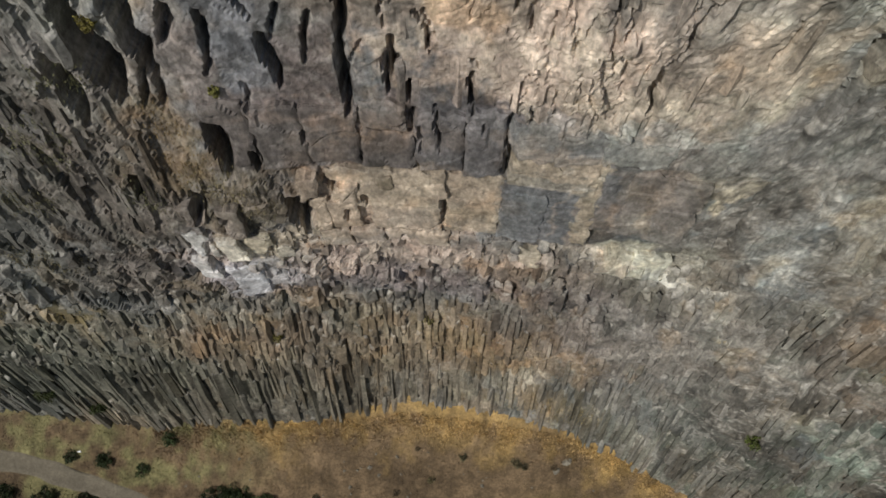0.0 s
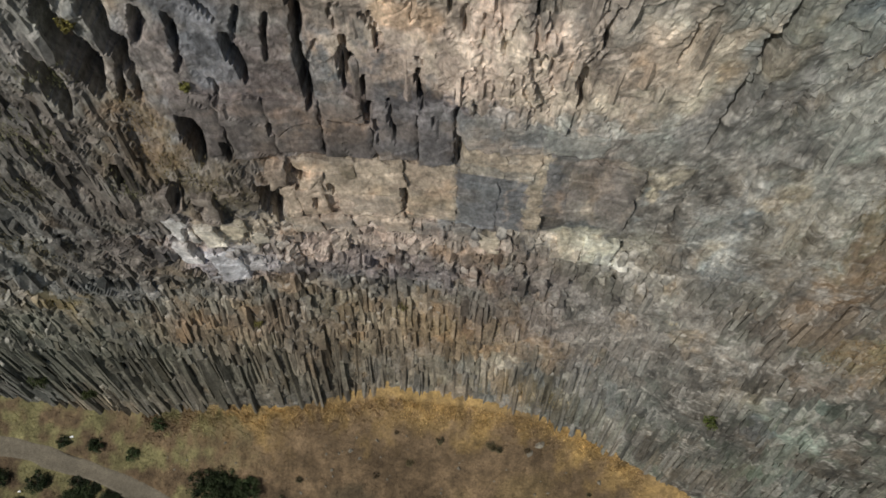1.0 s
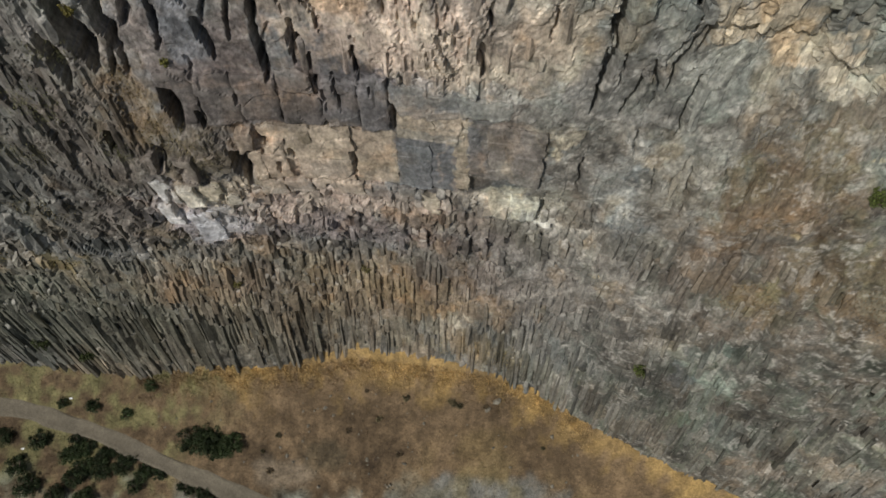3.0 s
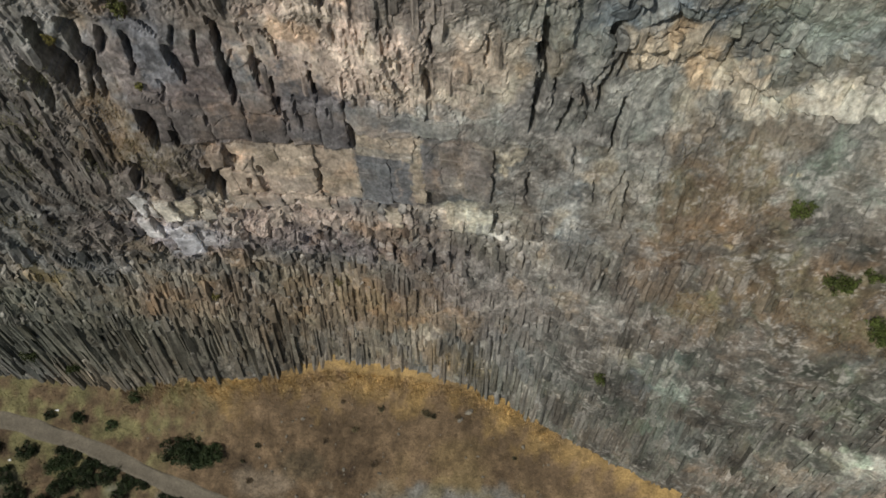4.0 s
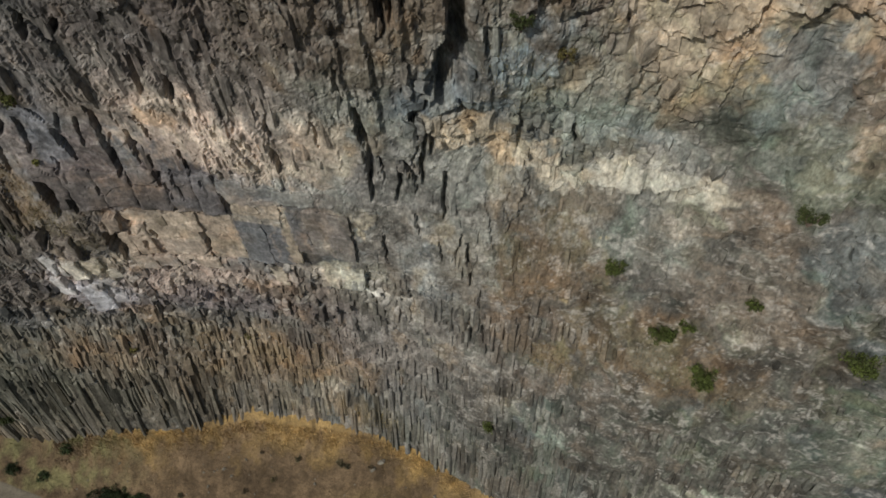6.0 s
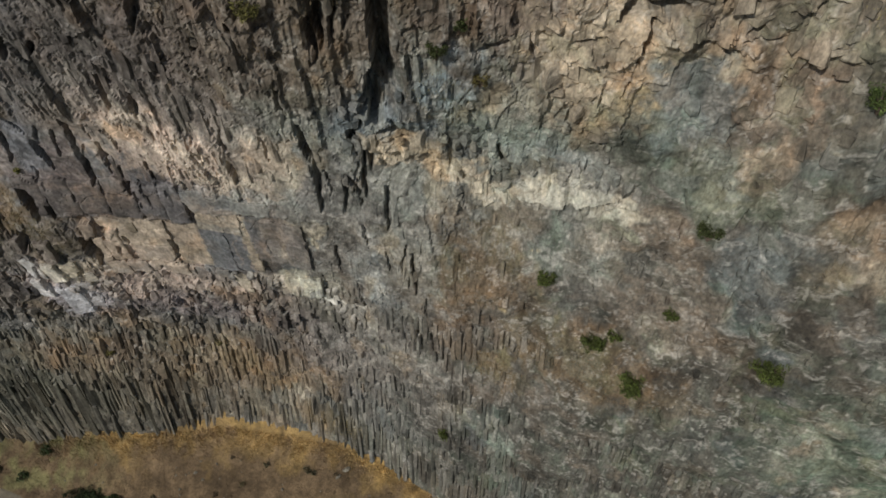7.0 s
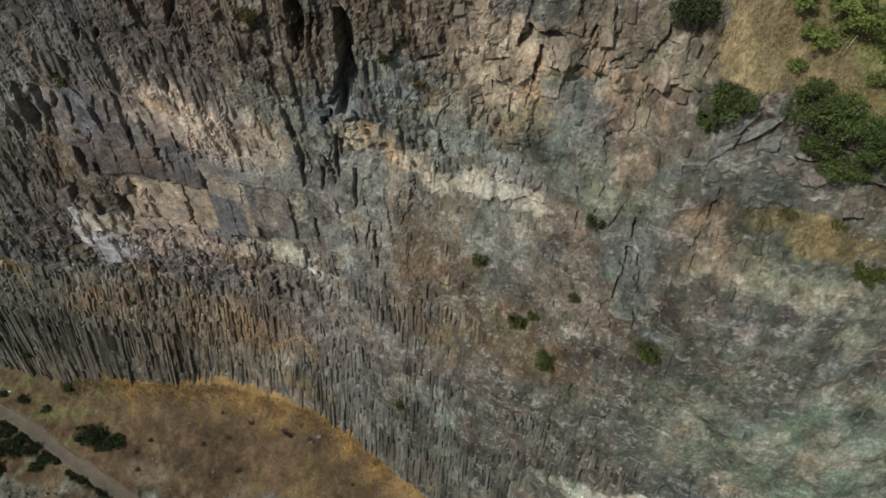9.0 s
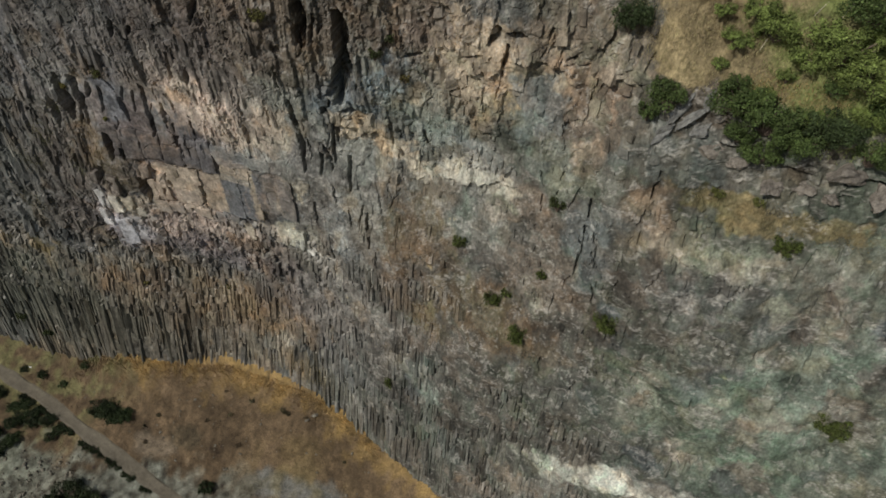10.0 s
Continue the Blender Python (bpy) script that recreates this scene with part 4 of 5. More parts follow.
for s in ([
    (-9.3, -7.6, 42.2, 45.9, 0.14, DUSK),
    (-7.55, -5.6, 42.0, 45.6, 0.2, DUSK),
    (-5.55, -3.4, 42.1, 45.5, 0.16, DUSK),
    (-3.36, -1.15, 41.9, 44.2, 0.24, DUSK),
    (-3.3, -1.5, 44.25, 45.8, 0.12, rgb(112, 100, 92)),
    (-1.1, 0.86, 41.8, 45.5, 0.2, rgb(96, 89, 88)),
    (0.92, 2.45, 41.7, 45.9, 0.22, rgb(100, 95, 95)),
    (-5.4, -3.95, 36.7, 39.2, 0.2, TAN, 0.06),
    (-3.45, -0.05, 36.4, 38.7, 0.3, rgb(142, 126, 110), 0.06),
    (-6.3, -5.45, 36.4, 39.4, 0.2, TAN, 0.06),
    (-5.2, 0.1, 38.6, 41.6, 0.22, rgb(160, 142, 121), 0.03),
    (-0.1, 2.7, 36.3, 41.6, 0.08, rgb(156, 138, 117), 0.02),
] + [
    (2.62, 4.6, 36.2, 41.45, 0.2, rgb(94, 94, 97), 0.02),
    (4.4, 6.2, 36.4, 41.3, 0.16, rgb(97, 96, 99), 0.02),
    (5.95, 6.9, 36.6, 43.6, 0.22, rgb(150, 136, 114), 0.02),
    (6.7, 7.9, 38.2, 43.5, 0.2, rgb(96, 93, 94), 0.03),
    (7.7, 9.45, 38.1, 43.3, 0.12, rgb(124, 112, 104), 0.02),
    (9.2, 10.9, 37.8, 43.0, 0.22, rgb(102, 92, 88), 0.03),
    (2.62, 4.7, 43.3, 45.7, 0.28, rgb(112, 112, 111), 0.03),
    (4.5, 6.5, 43.4, 45.3, 0.25, rgb(116, 114, 110), 0.02),
] + [
    (6.25, 8.8, 43.8, 45.2, 0.26, rgb(128, 128, 122), 0.02),
    (2.7, 4.8, 41.3, 43.5, 0.18, rgb(154, 140, 118), 0.02),
    (4.6, 6.2, 41.2, 43.6, 0.2, rgb(148, 134, 114), 0.02),
] + [
    (-11.9, -10.2, 28.6, 33.0, 0.5, rgb(188, 184, 190), 0.06),
    (-10.2, -9.0, 29.4, 33.2, 0.25, rgb(176, 168, 168), 0.06),
    (-11.3, -10.1, 34.2, 36.8, 0.5, rgb(206, 196, 182), 0.06),
    (-10.0, -8.7, 34.4, 36.6, 0.3, rgb(190, 174, 148), 0.06),
    (-12.6, -11.5, 34.6, 37.4, 0.3, rgb(204, 198, 196), 0.06),
    (-13.3, -12.2, 31.8, 34.2, 0.55, rgb(196, 190, 188), 0.06),
    (8.3, 9.6, 33.6, 36.0, 0.25, rgb(178, 166, 144), 0.05),
    (9.6, 11.2, 34.0, 36.3, 0.2, rgb(190, 184, 166), 0.05),
    (3.7, 5.1, 32.9, 35.0, 0.2, rgb(178, 162, 138), 0.05),
] + [
    (-6.2, -4.7, 34.6, 36.3, 0.3, rgb(158, 138, 120), 0.06),
    (-4.6, -3.0, 34.9, 36.4, 0.42, rgb(146, 131, 118), 0.06),
    (-2.9, -1.4, 35.0, 36.3, 0.3, rgb(150, 133, 117), 0.06),
    (-1.3, 0.3, 34.9, 36.4, 0.4, rgb(160, 141, 122), 0.06),
    (0.4, 2.4, 34.5, 36.2, 0.28, rgb(132, 122, 116), 0.06),
    (2.5, 3.6, 34.3, 36.0, 0.3, rgb(138, 126, 116), 0.06),
    (-6.5, -5.6, 39.6, 41.1, 0.36, rgb(128, 112, 98), 0.06),
    (-4.7, -3.9, 39.1, 40.5, 0.34, rgb(150, 131, 112), 0.06),
    (-2.9, -2.3, 40.3, 41.2, 0.3, rgb(112, 100, 76), 0.06),
    (-12.9, -12.0, 28.8, 31.4, 0.35, rgb(186, 182, 186), 0.06),
    (-9.0, -8.0, 33.4, 34.9, 0.3, rgb(196, 184, 168), 0.06),
    (-10.4, -9.5, 37.0, 39.4, 0.45, rgb(136, 122, 114), 0.06),
    (-12.0, -11.0, 38.2, 40.0, 0.35, rgb(126, 112, 104), 0.06),
]):
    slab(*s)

# the flanks of the cliff beyond, and the plateau above it
for name, xa, xb in (("cliff_flank_west", -200, -47), ("cliff_flank_east", 68, 200)):
    fx, fz = [a.ravel() for a in np.meshgrid(np.arange(xa, xb + 0.1, 1.0), np.arange(-12, 72.1, 1.0))]
    fy = face(fx, fz) + detail(fx, fz)
    n = len(np.arange(xa, xb + 0.1, 1.0))
    tagged(new(name, mesh_from(name, np.column_stack([fx, fy, fz]), sheet_quads(n, len(fx) // n), ROCK, rock_colour(fx, fz))),
           "grey weathered basalt cliff running on along the gorge", "cliff", kind="structure")
px_, pd_ = np.meshgrid(np.arange(-200, 201, 2.0), np.concatenate([np.arange(0, 30, 1.0), np.arange(30, 600, 20.0)]))
n = px_.shape[1]
px_, pd_ = px_.ravel(), pd_.ravel()
py_ = face(px_, np.full_like(px_, 72.0)) + detail(px_, np.full_like(px_, 72.0)) + pd_
pz_ = 71.9 + 14 * (1 - np.exp(-pd_ / 30)) + 0.3 * fractal(px_ / 4, py_ / 4, 3, 601) * ramp(0, 3, pd_)
tagged(new("plateau_ground", mesh_from("plateau_ground", np.column_stack([px_, py_, pz_]), sheet_quads(n, len(px_) // n), SOIL, STRAW * (1 + 0.25 * fractal(px_ / 3, py_ / 3, 3, 611)[:, None]))),
       "dry grassy plateau above the cliff", "ground", kind="structure")


# ---- the ground ----
def turf_tones(x, y):
    d = face(x, np.full_like(x, 8.0)) - y
    n = fractal(x / 1.8, y / 1.8, 4, 701)[:, None]
    m = fractal(x / 0.7, y / 0.7, 3, 711)[:, None]
    wide_ = fractal(x / 4.5, y / 3.5, 3, 721)[:, None]
    c = rgb(92, 72, 49) * (1 + 0.22 * n + 0.3 * m) * (1 + 0.25 * wide_)
    sere = ramp(0.1, 0.9, wide_ + 0.5 * n) * 0.45
    c = c * (1 - sere) + rgb(94, 73, 46) * (1 + 0.3 * m) * sere
    for cx, cy_, rx, ry, tone in ((9.3, 7.4, 7, 1.5, rgb(112, 110, 104)), (-11.0, 9.1, 3.2, 1.2, rgb(108, 92, 74)), (9.5, 11.2, 2.5, 1.6, rgb(100, 80, 48)), (-6.5, 10.5, 2.2, 1.3, rgb(74, 62, 44))):
        bare = ramp(1.3, 0.6, np.hypot((x - cx) / rx, (y - cy_) / ry) + 0.3 * n[:, 0] + 0.2 * m[:, 0])[:, None] * 0.75
        c = c * (1 - bare) + tone * (1 + 0.35 * m) * bare
    gold = (ramp(2.1, -0.3, d * 0.7 + 1.2 * n[:, 0] + 0.9 * m[:, 0]) * ramp(-24, -12, x))[:, None] * (0.7 + 0.4 * m)
    c = c * (1 - 0.9 * gold) + rgb(160, 125, 60) * 0.9 * gold
    green = ramp(-16, -26, x + 4 * n[:, 0] + 0.8 * (9 - y))[:, None] * ramp(-0.5, 0.6, n + m * 0.5) * 0.8
    c = c * (1 - green) + rgb(92, 87, 50) * (1 + 0.3 * m) * green
    scree = ramp(9.5, 13, d + 2 * n[:, 0])[:, None] * 0.7
    c = c * (1 - scree) + rgb(100, 102, 92) * (1 + 0.8 * m) * scree
    ochre = ramp(4, 9, d)[:, None] * ramp(0, 10, x)[:, None] * ramp(-0.2, 0.7, n) * 0.5
    return np.clip(c * (1 - ochre) + rgb(118, 102, 56) * ochre, 0.02, 0.7)


ux = np.concatenate([np.arange(-600, -60, 30.0), np.arange(-60, 50, 0.3), np.arange(50, 600, 30.0)])
uy = np.concatenate([np.arange(-600, -40, 28.0), np.arange(-40, -6, 1.0), np.arange(-6, 24, 0.3)])
n = len(ux)
ux, uy = [a.ravel() for a in np.meshgrid(ux, uy)]
tagged(new("ground", mesh_from("ground", np.column_stack([ux, uy, ground_z(ux, uy)]), sheet_quads(n, len(uy) // n), SOIL, turf_tones(ux, uy))),
       "dry brown and golden grassy scree slope at the foot of the cliff", "ground", kind="structure")

# dirt track
TRACK = [(-80, 19), (-60, 18), (-44, 16.4), (-37.5, 15.3), (-33, 14.1), (-28, 12.3), (-23.5, 10.4), (-16, 7.7), (-8, 4.6), (4, -0.6), (20, -8), (60, -30)]


def track_y(x):
    return np.interp(x, [p[0] for p in TRACK], [p[1] for p in TRACK])


tx = np.arange(-78, 58, 0.4)
cy = np.convolve(np.pad(track_y(tx), 5, mode="edge"), np.ones(11) / 11, mode="valid")
normal_x, normal_y = -np.gradient(cy, tx), np.ones_like(tx)
size = np.hypot(normal_x, normal_y)
rows = []
for w in np.linspace(-0.85, 0.85, 9):
    wob = w + 0.22 * smooth_noise(tx / 1.7, np.full_like(tx, w), 801) * (abs(w) > 0.7)
    rx_, ry_ = tx + wob * normal_x / size, cy + wob * normal_y / size
    flat = 0.6 * ground_z(tx, cy) + 0.4 * ground_z(rx_, ry_)
    rows.append(np.column_stack([rx_, ry_, np.maximum(flat, ground_z(rx_, ry_)) + (0.08 if abs(w) < 0.7 else -0.05) - 0.04 * (abs(abs(w) - 0.43) < 0.15)]))
tagged(new("dirt_road", mesh_from("dirt_road", np.concatenate(rows), sheet_quads(len(tx), 9)[:, ::-1], ROAD, smooth=True)),
       "narrow pale dirt track along the foot of the grassy slope", "road", kind="structure")


# ---- plants ----
def tufts(name, places, tones, label, tall=0.35, blades=6, seed=3, spread=0.16, rise=0.0, thin=0.03):
    """Many tufts of grass blades as one mesh."""
    r = np.random.RandomState(seed)
    k = len(places) * blades
    root = np.repeat(places, blades, axis=0) + np.column_stack([r.normal(0, spread, k), r.normal(0, spread * 0.7, k), -0.03 + rise * r.normal(0, spread, k)])
    a = r.uniform(0, 6.283, k)
    h = tall * r.uniform(0.5, 1.3, k)
    wide = np.column_stack([np.cos(a), np.sin(a), np.zeros(k)]) * (thin * r.uniform(0.6, 1.4, k))[:, None]
    bend = np.column_stack([-np.sin(a), np.cos(a), np.zeros(k)]) * (h * r.uniform(-0.5, 0.7, k))[:, None]
    up = np.column_stack([np.zeros(k), np.zeros(k), h])
    verts = np.stack([root - wide, root + wide, root + wide * 0.6 + up * 0.6 + bend * 0.4, root - wide * 0.6 + up * 0.6 + bend * 0.4, root + up + bend], 1).reshape(-1, 3)
    i = np.arange(k)[:, None] * 5
    shade = (np.repeat(tones, blades, axis=0) * r.uniform(0.75, 1.3, k)[:, None])
    return tagged(new(name, mesh_from(name, verts, i + np.array([[0, 1, 2, 3]]), BLADE, np.repeat(np.clip(shade, 0.01, 0.8), 5, axis=0), tris=i + np.array([[3, 2, 4]]))), label, "grass", kind="stuff")


r = np.random.RandomState(11)
tx_, ty_ = r.uniform(-46, 30, 46000), r.uniform(-2, 19.5, 46000)
keep = (np.abs(ty_ - track_y(tx_)) > 1.1) & (ty_ < face(tx_, np.full_like(tx_, 9.0)) + 0.2)
tx_, ty_ = tx_[keep], ty_[keep]
tufts("grass_field", np.column_stack([tx_, ty_, ground_z(tx_, ty_)]), turf_tones(tx_, ty_) * 1.4, "dry straw-coloured grass on the slope below the cliff", tall=0.12, blades=3)

# taller golden tufts where the slope meets the columns
hx_ = r.uniform(-26, 20, 3600)
hy_ = face(hx_, np.full_like(hx_, 8.0)) - 0.2 - np.abs(r.normal(0, 0.8, 3600))
tufts("foot_grass", np.column_stack([hx_, hy_, ground_z(hx_, hy_)]), turf_tones(hx_, hy_) * 1.9, "tall golden dry grass along the foot of the columns", tall=0.26, blades=6, seed=9, spread=0.2)

# dry grass on ledges of the face: centre x, z; half sizes; count; colour
ledge_places, ledge_tones = [], []
for cx, cz, rx, rz, count, tone in ([
    (33, 33.6, 4, 1.6, 420, rgb(112, 90, 62)),
    (25, 31, 1.3, 2, 160, rgb(116, 92, 60)),
    (23.5, 41.5, 3, 4.2, 260, rgb(104, 90, 64)),
    (-11, 43.4, 1.0, 2.6, 70, rgb(120, 96, 56)),
    (-8.8, 39.4, 1.0, 2.4, 60, rgb(104, 92, 62)),
    (-10, 41.2, 1.0, 1.6, 70, rgb(110, 96, 62)),
    (-23.7, 26, 1.3, 0.6, 50, rgb(124, 108, 58)),
    (50.5, 54.3, 6, 0.8, 420, rgb(112, 98, 62)),
    (46, 63.4, 7, 2.4, 900, rgb(136, 122, 78)),
    (52, 62.6, 5, 3.4, 1100, rgb(116, 124, 58)),
] + [
    (49.5, 62.4, 3, 0.8, 300, rgb(150, 124, 72)),
    (48, 65.6, 3, 1.6, 400, rgb(112, 118, 58)),
    (10, 60, 6, 4, 160, rgb(92, 76, 52)),
    (21, 55.6, 2, 2, 60, rgb(92, 84, 54)),
    (-30, 27, 3, 0.8, 80, rgb(128, 112, 64)),
    (6, 20, 6, 3, 260, rgb(114, 94, 62)),
    (8.5, 12, 4, 1.6, 160, rgb(134, 114, 62)),
    (-2, 20, 7, 4, 160, rgb(126, 106, 70)),
    (-16, 44, 1.4, 1.6, 90, rgb(98, 94, 62)),
    (-13.4, 47.4, 0.9, 1.0, 60, rgb(102, 98, 60)),
] + [
    (-19, 40, 1.8, 1.4, 90, rgb(100, 92, 62)),
    (-13.2, 40.4, 1.0, 1.2, 70, rgb(96, 92, 58)),
    (-21, 34, 2.4, 1.2, 90, rgb(104, 92, 62)),
    (42, 65.5, 3.4, 2.4, 500, rgb(142, 122, 88)),
]):
    ang, rad = r.uniform(0, 6.283, count), np.sqrt(r.uniform(0, 1, count))
    lx, lz = cx + np.cos(ang) * rad * rx, cz + np.sin(ang) * rad * rz
    ledge_places.append(np.column_stack([lx, face(lx, lz) + detail(lx, lz) + hollowed(lx, lz) - 0.05, lz]))
    ledge_tones.append(np.repeat(tone[None], count, 0))
tufts("ledge_grass", np.concatenate(ledge_places), np.concatenate(ledge_tones), "dry rust and straw-coloured grass on ledges of the cliff", tall=0.15, blades=9, seed=5, spread=0.26, rise=0.8, thin=0.018)


def bush(x, y, z, wide, high, tone, label, seed=1, group=""):
    """A shrub: woody stems and a crown of many small leaves in uneven clumps."""
    q = np.random.RandomState(seed)
    leaves = int(min(11000, max(800, 900 * wide ** 1.8)))
    base = new("bush")
    base.matrix_world = pose(x, y, z)
    stems_v, stems_q = [], []
    clumps = []
    for k in range(46):
        a, rad = q.uniform(0, 6.283), q.uniform(0.1, 1.0) ** 0.6 * wide * 0.42
        tip = np.array([math.cos(a) * rad, math.sin(a) * rad, high * q.uniform(0.25, 0.8)])
        clumps.append((tip, wide * q.uniform(0.06, 0.17), high * q.uniform(0.08, 0.24), q.uniform(0.75, 1.3)))
        b = len(stems_v)
        for f, thin in ((0, 0.05), (0.5, 0.035), (1, 0.015)):
            c = np.array([tip[0] * f ** 1.3, tip[1] * f ** 1.3, tip[2] * f - 0.15 * (f == 0)])
            for j in range(4):
                stems_v.append(c + np.array([math.cos(j * 1.571), math.sin(j * 1.571), 0]) * thin * (0.5 + 0.3 * wide))
        stems_q += [(b + l * 4 + j, b + l * 4 + (j + 1) % 4, b + l * 4 + 4 + (j + 1) % 4, b + l * 4 + 4 + j) for l in range(2) for j in range(4)]
    part("stem", mesh_from("stem", np.array(stems_v), np.array(stems_q), BARK), base)
    pick = q.randint(0, len(clumps), leaves)
    way = q.normal(size=(leaves, 3))
    way /= np.linalg.norm(way, axis=1)[:, None]
    reach = q.uniform(0.3, 1.0, leaves) ** 0.5 * np.where(q.uniform(size=leaves) < 0.12, 1.35, 1.0)
    c = np.array([clumps[i][0] for i in pick])
    spread = np.array([(clumps[i][1], clumps[i][1], clumps[i][2]) for i in pick])
    centre = c + way * spread * reach[:, None]
    centre[:, 2] = np.maximum(centre[:, 2], 0.04)
    s = (0.032 + 0.017 * wide ** 0.5) * q.uniform(0.6, 1.3, leaves)
    u = q.normal(size=(leaves, 3)); u /= np.linalg.norm(u, axis=1)[:, None]
    v = np.cross(u, way + 0.4 * q.normal(size=(leaves, 3))); v /= np.linalg.norm(v, axis=1)[:, None]
    u, v = u * s[:, None], v * s[:, None] * 0.6
    verts = np.stack([centre - u, centre + v - 0.1 * u, centre + u, centre - v - 0.1 * u], 1).reshape(-1, 3)
    tones = np.clip(tone * (q.uniform(0.6, 1.4, leaves) * np.array([clumps[i][3] for i in pick]))[:, None], 0.004, 0.5)
    part("crown", mesh_from("crown", verts, np.arange(leaves * 4).reshape(-1, 4), LEAF, np.repeat(tones, 4, axis=0)), base)
    return tagged(base, label, "bush", group)


GREEN, DARKGREEN, FRESH = np.array([0.05, 0.072, 0.02]), np.array([0.032, 0.046, 0.016]), np.array([0.108, 0.138, 0.036])


def at_face(x, z):
    a, b = np.array([float(x)]), np.array([float(z)])
    return float((face(a, b) + detail(a, b) + hollowed(a, b))[0])


seed = 20
for x, z, wide, high, tone in ([
    (31.9, 36.3, 1.7, 1.6, GREEN),
    (34.8, 34.4, 1.9, 1.5, GREEN),
    (41.8, 40.0, 1.9, 1.8, GREEN),
    (28.2, 41.2, 1.1, 1.0, GREEN),
    (36.2, 49.4, 1.3, 1.2, DARKGREEN),
    (33.2, 38.0, 1.0, 0.8, GREEN),
    (51.4, 52.6, 1.6, 1.2, GREEN),
    (-11.4, 49.9, 0.5, 0.6, rgb(96, 92, 40)),
    (-8.4, 46.6, 0.35, 0.4, rgb(86, 88, 42)),
    (21.2, 18.2, 1.0, 1.4, GREEN),
    (20.6, 58.8, 1.0, 0.8, DARKGREEN),
    (36.0, 41.8, 0.9, 0.8, GREEN),
    (11.6, 60.8, 1.1, 1.0, rgb(76, 76, 38)),
    (-7.2, 51.6, 1.0, 1.0, rgb(72, 78, 38)),
    (22.9, 56.9, 0.8, 0.7, rgb(72, 68, 36)),
    (21.7, 60.2, 0.8, 0.7, DARKGREEN),
] + [
    (59.2, 38.6, 2.2, 1.6, GREEN),
    (46.6, 55.0, 0.9, 0.6, rgb(74, 80, 36)),
    (49.0, 55.4, 0.8, 0.5, rgb(74, 80, 36)),
    (-11.5, 21.9, 0.7, 0.7, rgb(90, 88, 44)),
    (-0.9, 22.4, 0.8, 0.7, rgb(84, 82, 50)),
    (-33.0, 10.6, 1.6, 1.4, DARKGREEN),
    (-29.6, 8.6, 1.5, 1.2, DARKGREEN),
]):
    seed += 1
    bush(x, at_face(x, z) - 0.15, z - 0.3, wide * 1.25, high * 1.15, tone * np.array([1.25, 1.1, 0.9]), "small green bush growing from a crack in the cliff", seed, "bushes on the cliff")
for x, z, wide, high, tone in ([
    (46.2, 61.0, 2.8, 2.0, GREEN),
    (48.0, 60.2, 3.2, 2.2, GREEN),
    (49.8, 59.6, 3.0, 2.0, GREEN),
    (51.6, 60.6, 2.6, 1.8, DARKGREEN),
    (48.2, 58.2, 2.0, 1.6, GREEN),
    (42.0, 60.2, 2.0, 1.7, GREEN),
    (41.0, 59.0, 1.2, 1.2, GREEN),
    (50.8, 65.0, 3.2, 2.2, FRESH),
    (53.0, 63.6, 3.4, 2.2, FRESH),
    (47.2, 65.4, 2.2, 1.6, FRESH),
    (55.2, 62.2, 3.0, 2.2, GREEN),
    (54.6, 66.6, 3.4, 2.4, FRESH),
    (49.2, 64.4, 1.8, 1.2, FRESH),
    (51.8, 67.4, 3.0, 2.0, GREEN),
    (56.8, 63.0, 3.2, 2.2, FRESH),
    (46.0, 66.4, 1.6, 1.2, FRESH),
    (45.2, 64.6, 1.6, 1.0, FRESH),
    (38.7, 64.2, 2.0, 1.8, DARKGREEN),
    (57.5, 65, 3.2, 2.2, FRESH),
    (45.8, 62.4, 1.2, 0.8, GREEN),
] + [
    (47.4, 62.0, 1.4, 0.9, FRESH),
    (50.6, 61.4, 1.4, 1.0, FRESH),
    (53.4, 61.8, 1.8, 1.2, FRESH),
    (48.4, 63.4, 1.0, 0.7, FRESH),
    (51.0, 63.2, 1.2, 0.8, GREEN),
    (44.6, 63.2, 0.9, 0.6, FRESH),
    (46.6, 59.4, 1.6, 1.2, GREEN),
    (54.0, 59.8, 2.0, 1.4, GREEN),
    (44.0, 66.2, 1.0, 0.7, FRESH),
]):
    seed += 1
    bush(x, at_face(x, z) - 0.4, z - 0.5, wide * 1.5, high * 1.2, tone * 1.3, "dense green bush on the slope at the top of the cliff", seed, "bushes above the cliff")
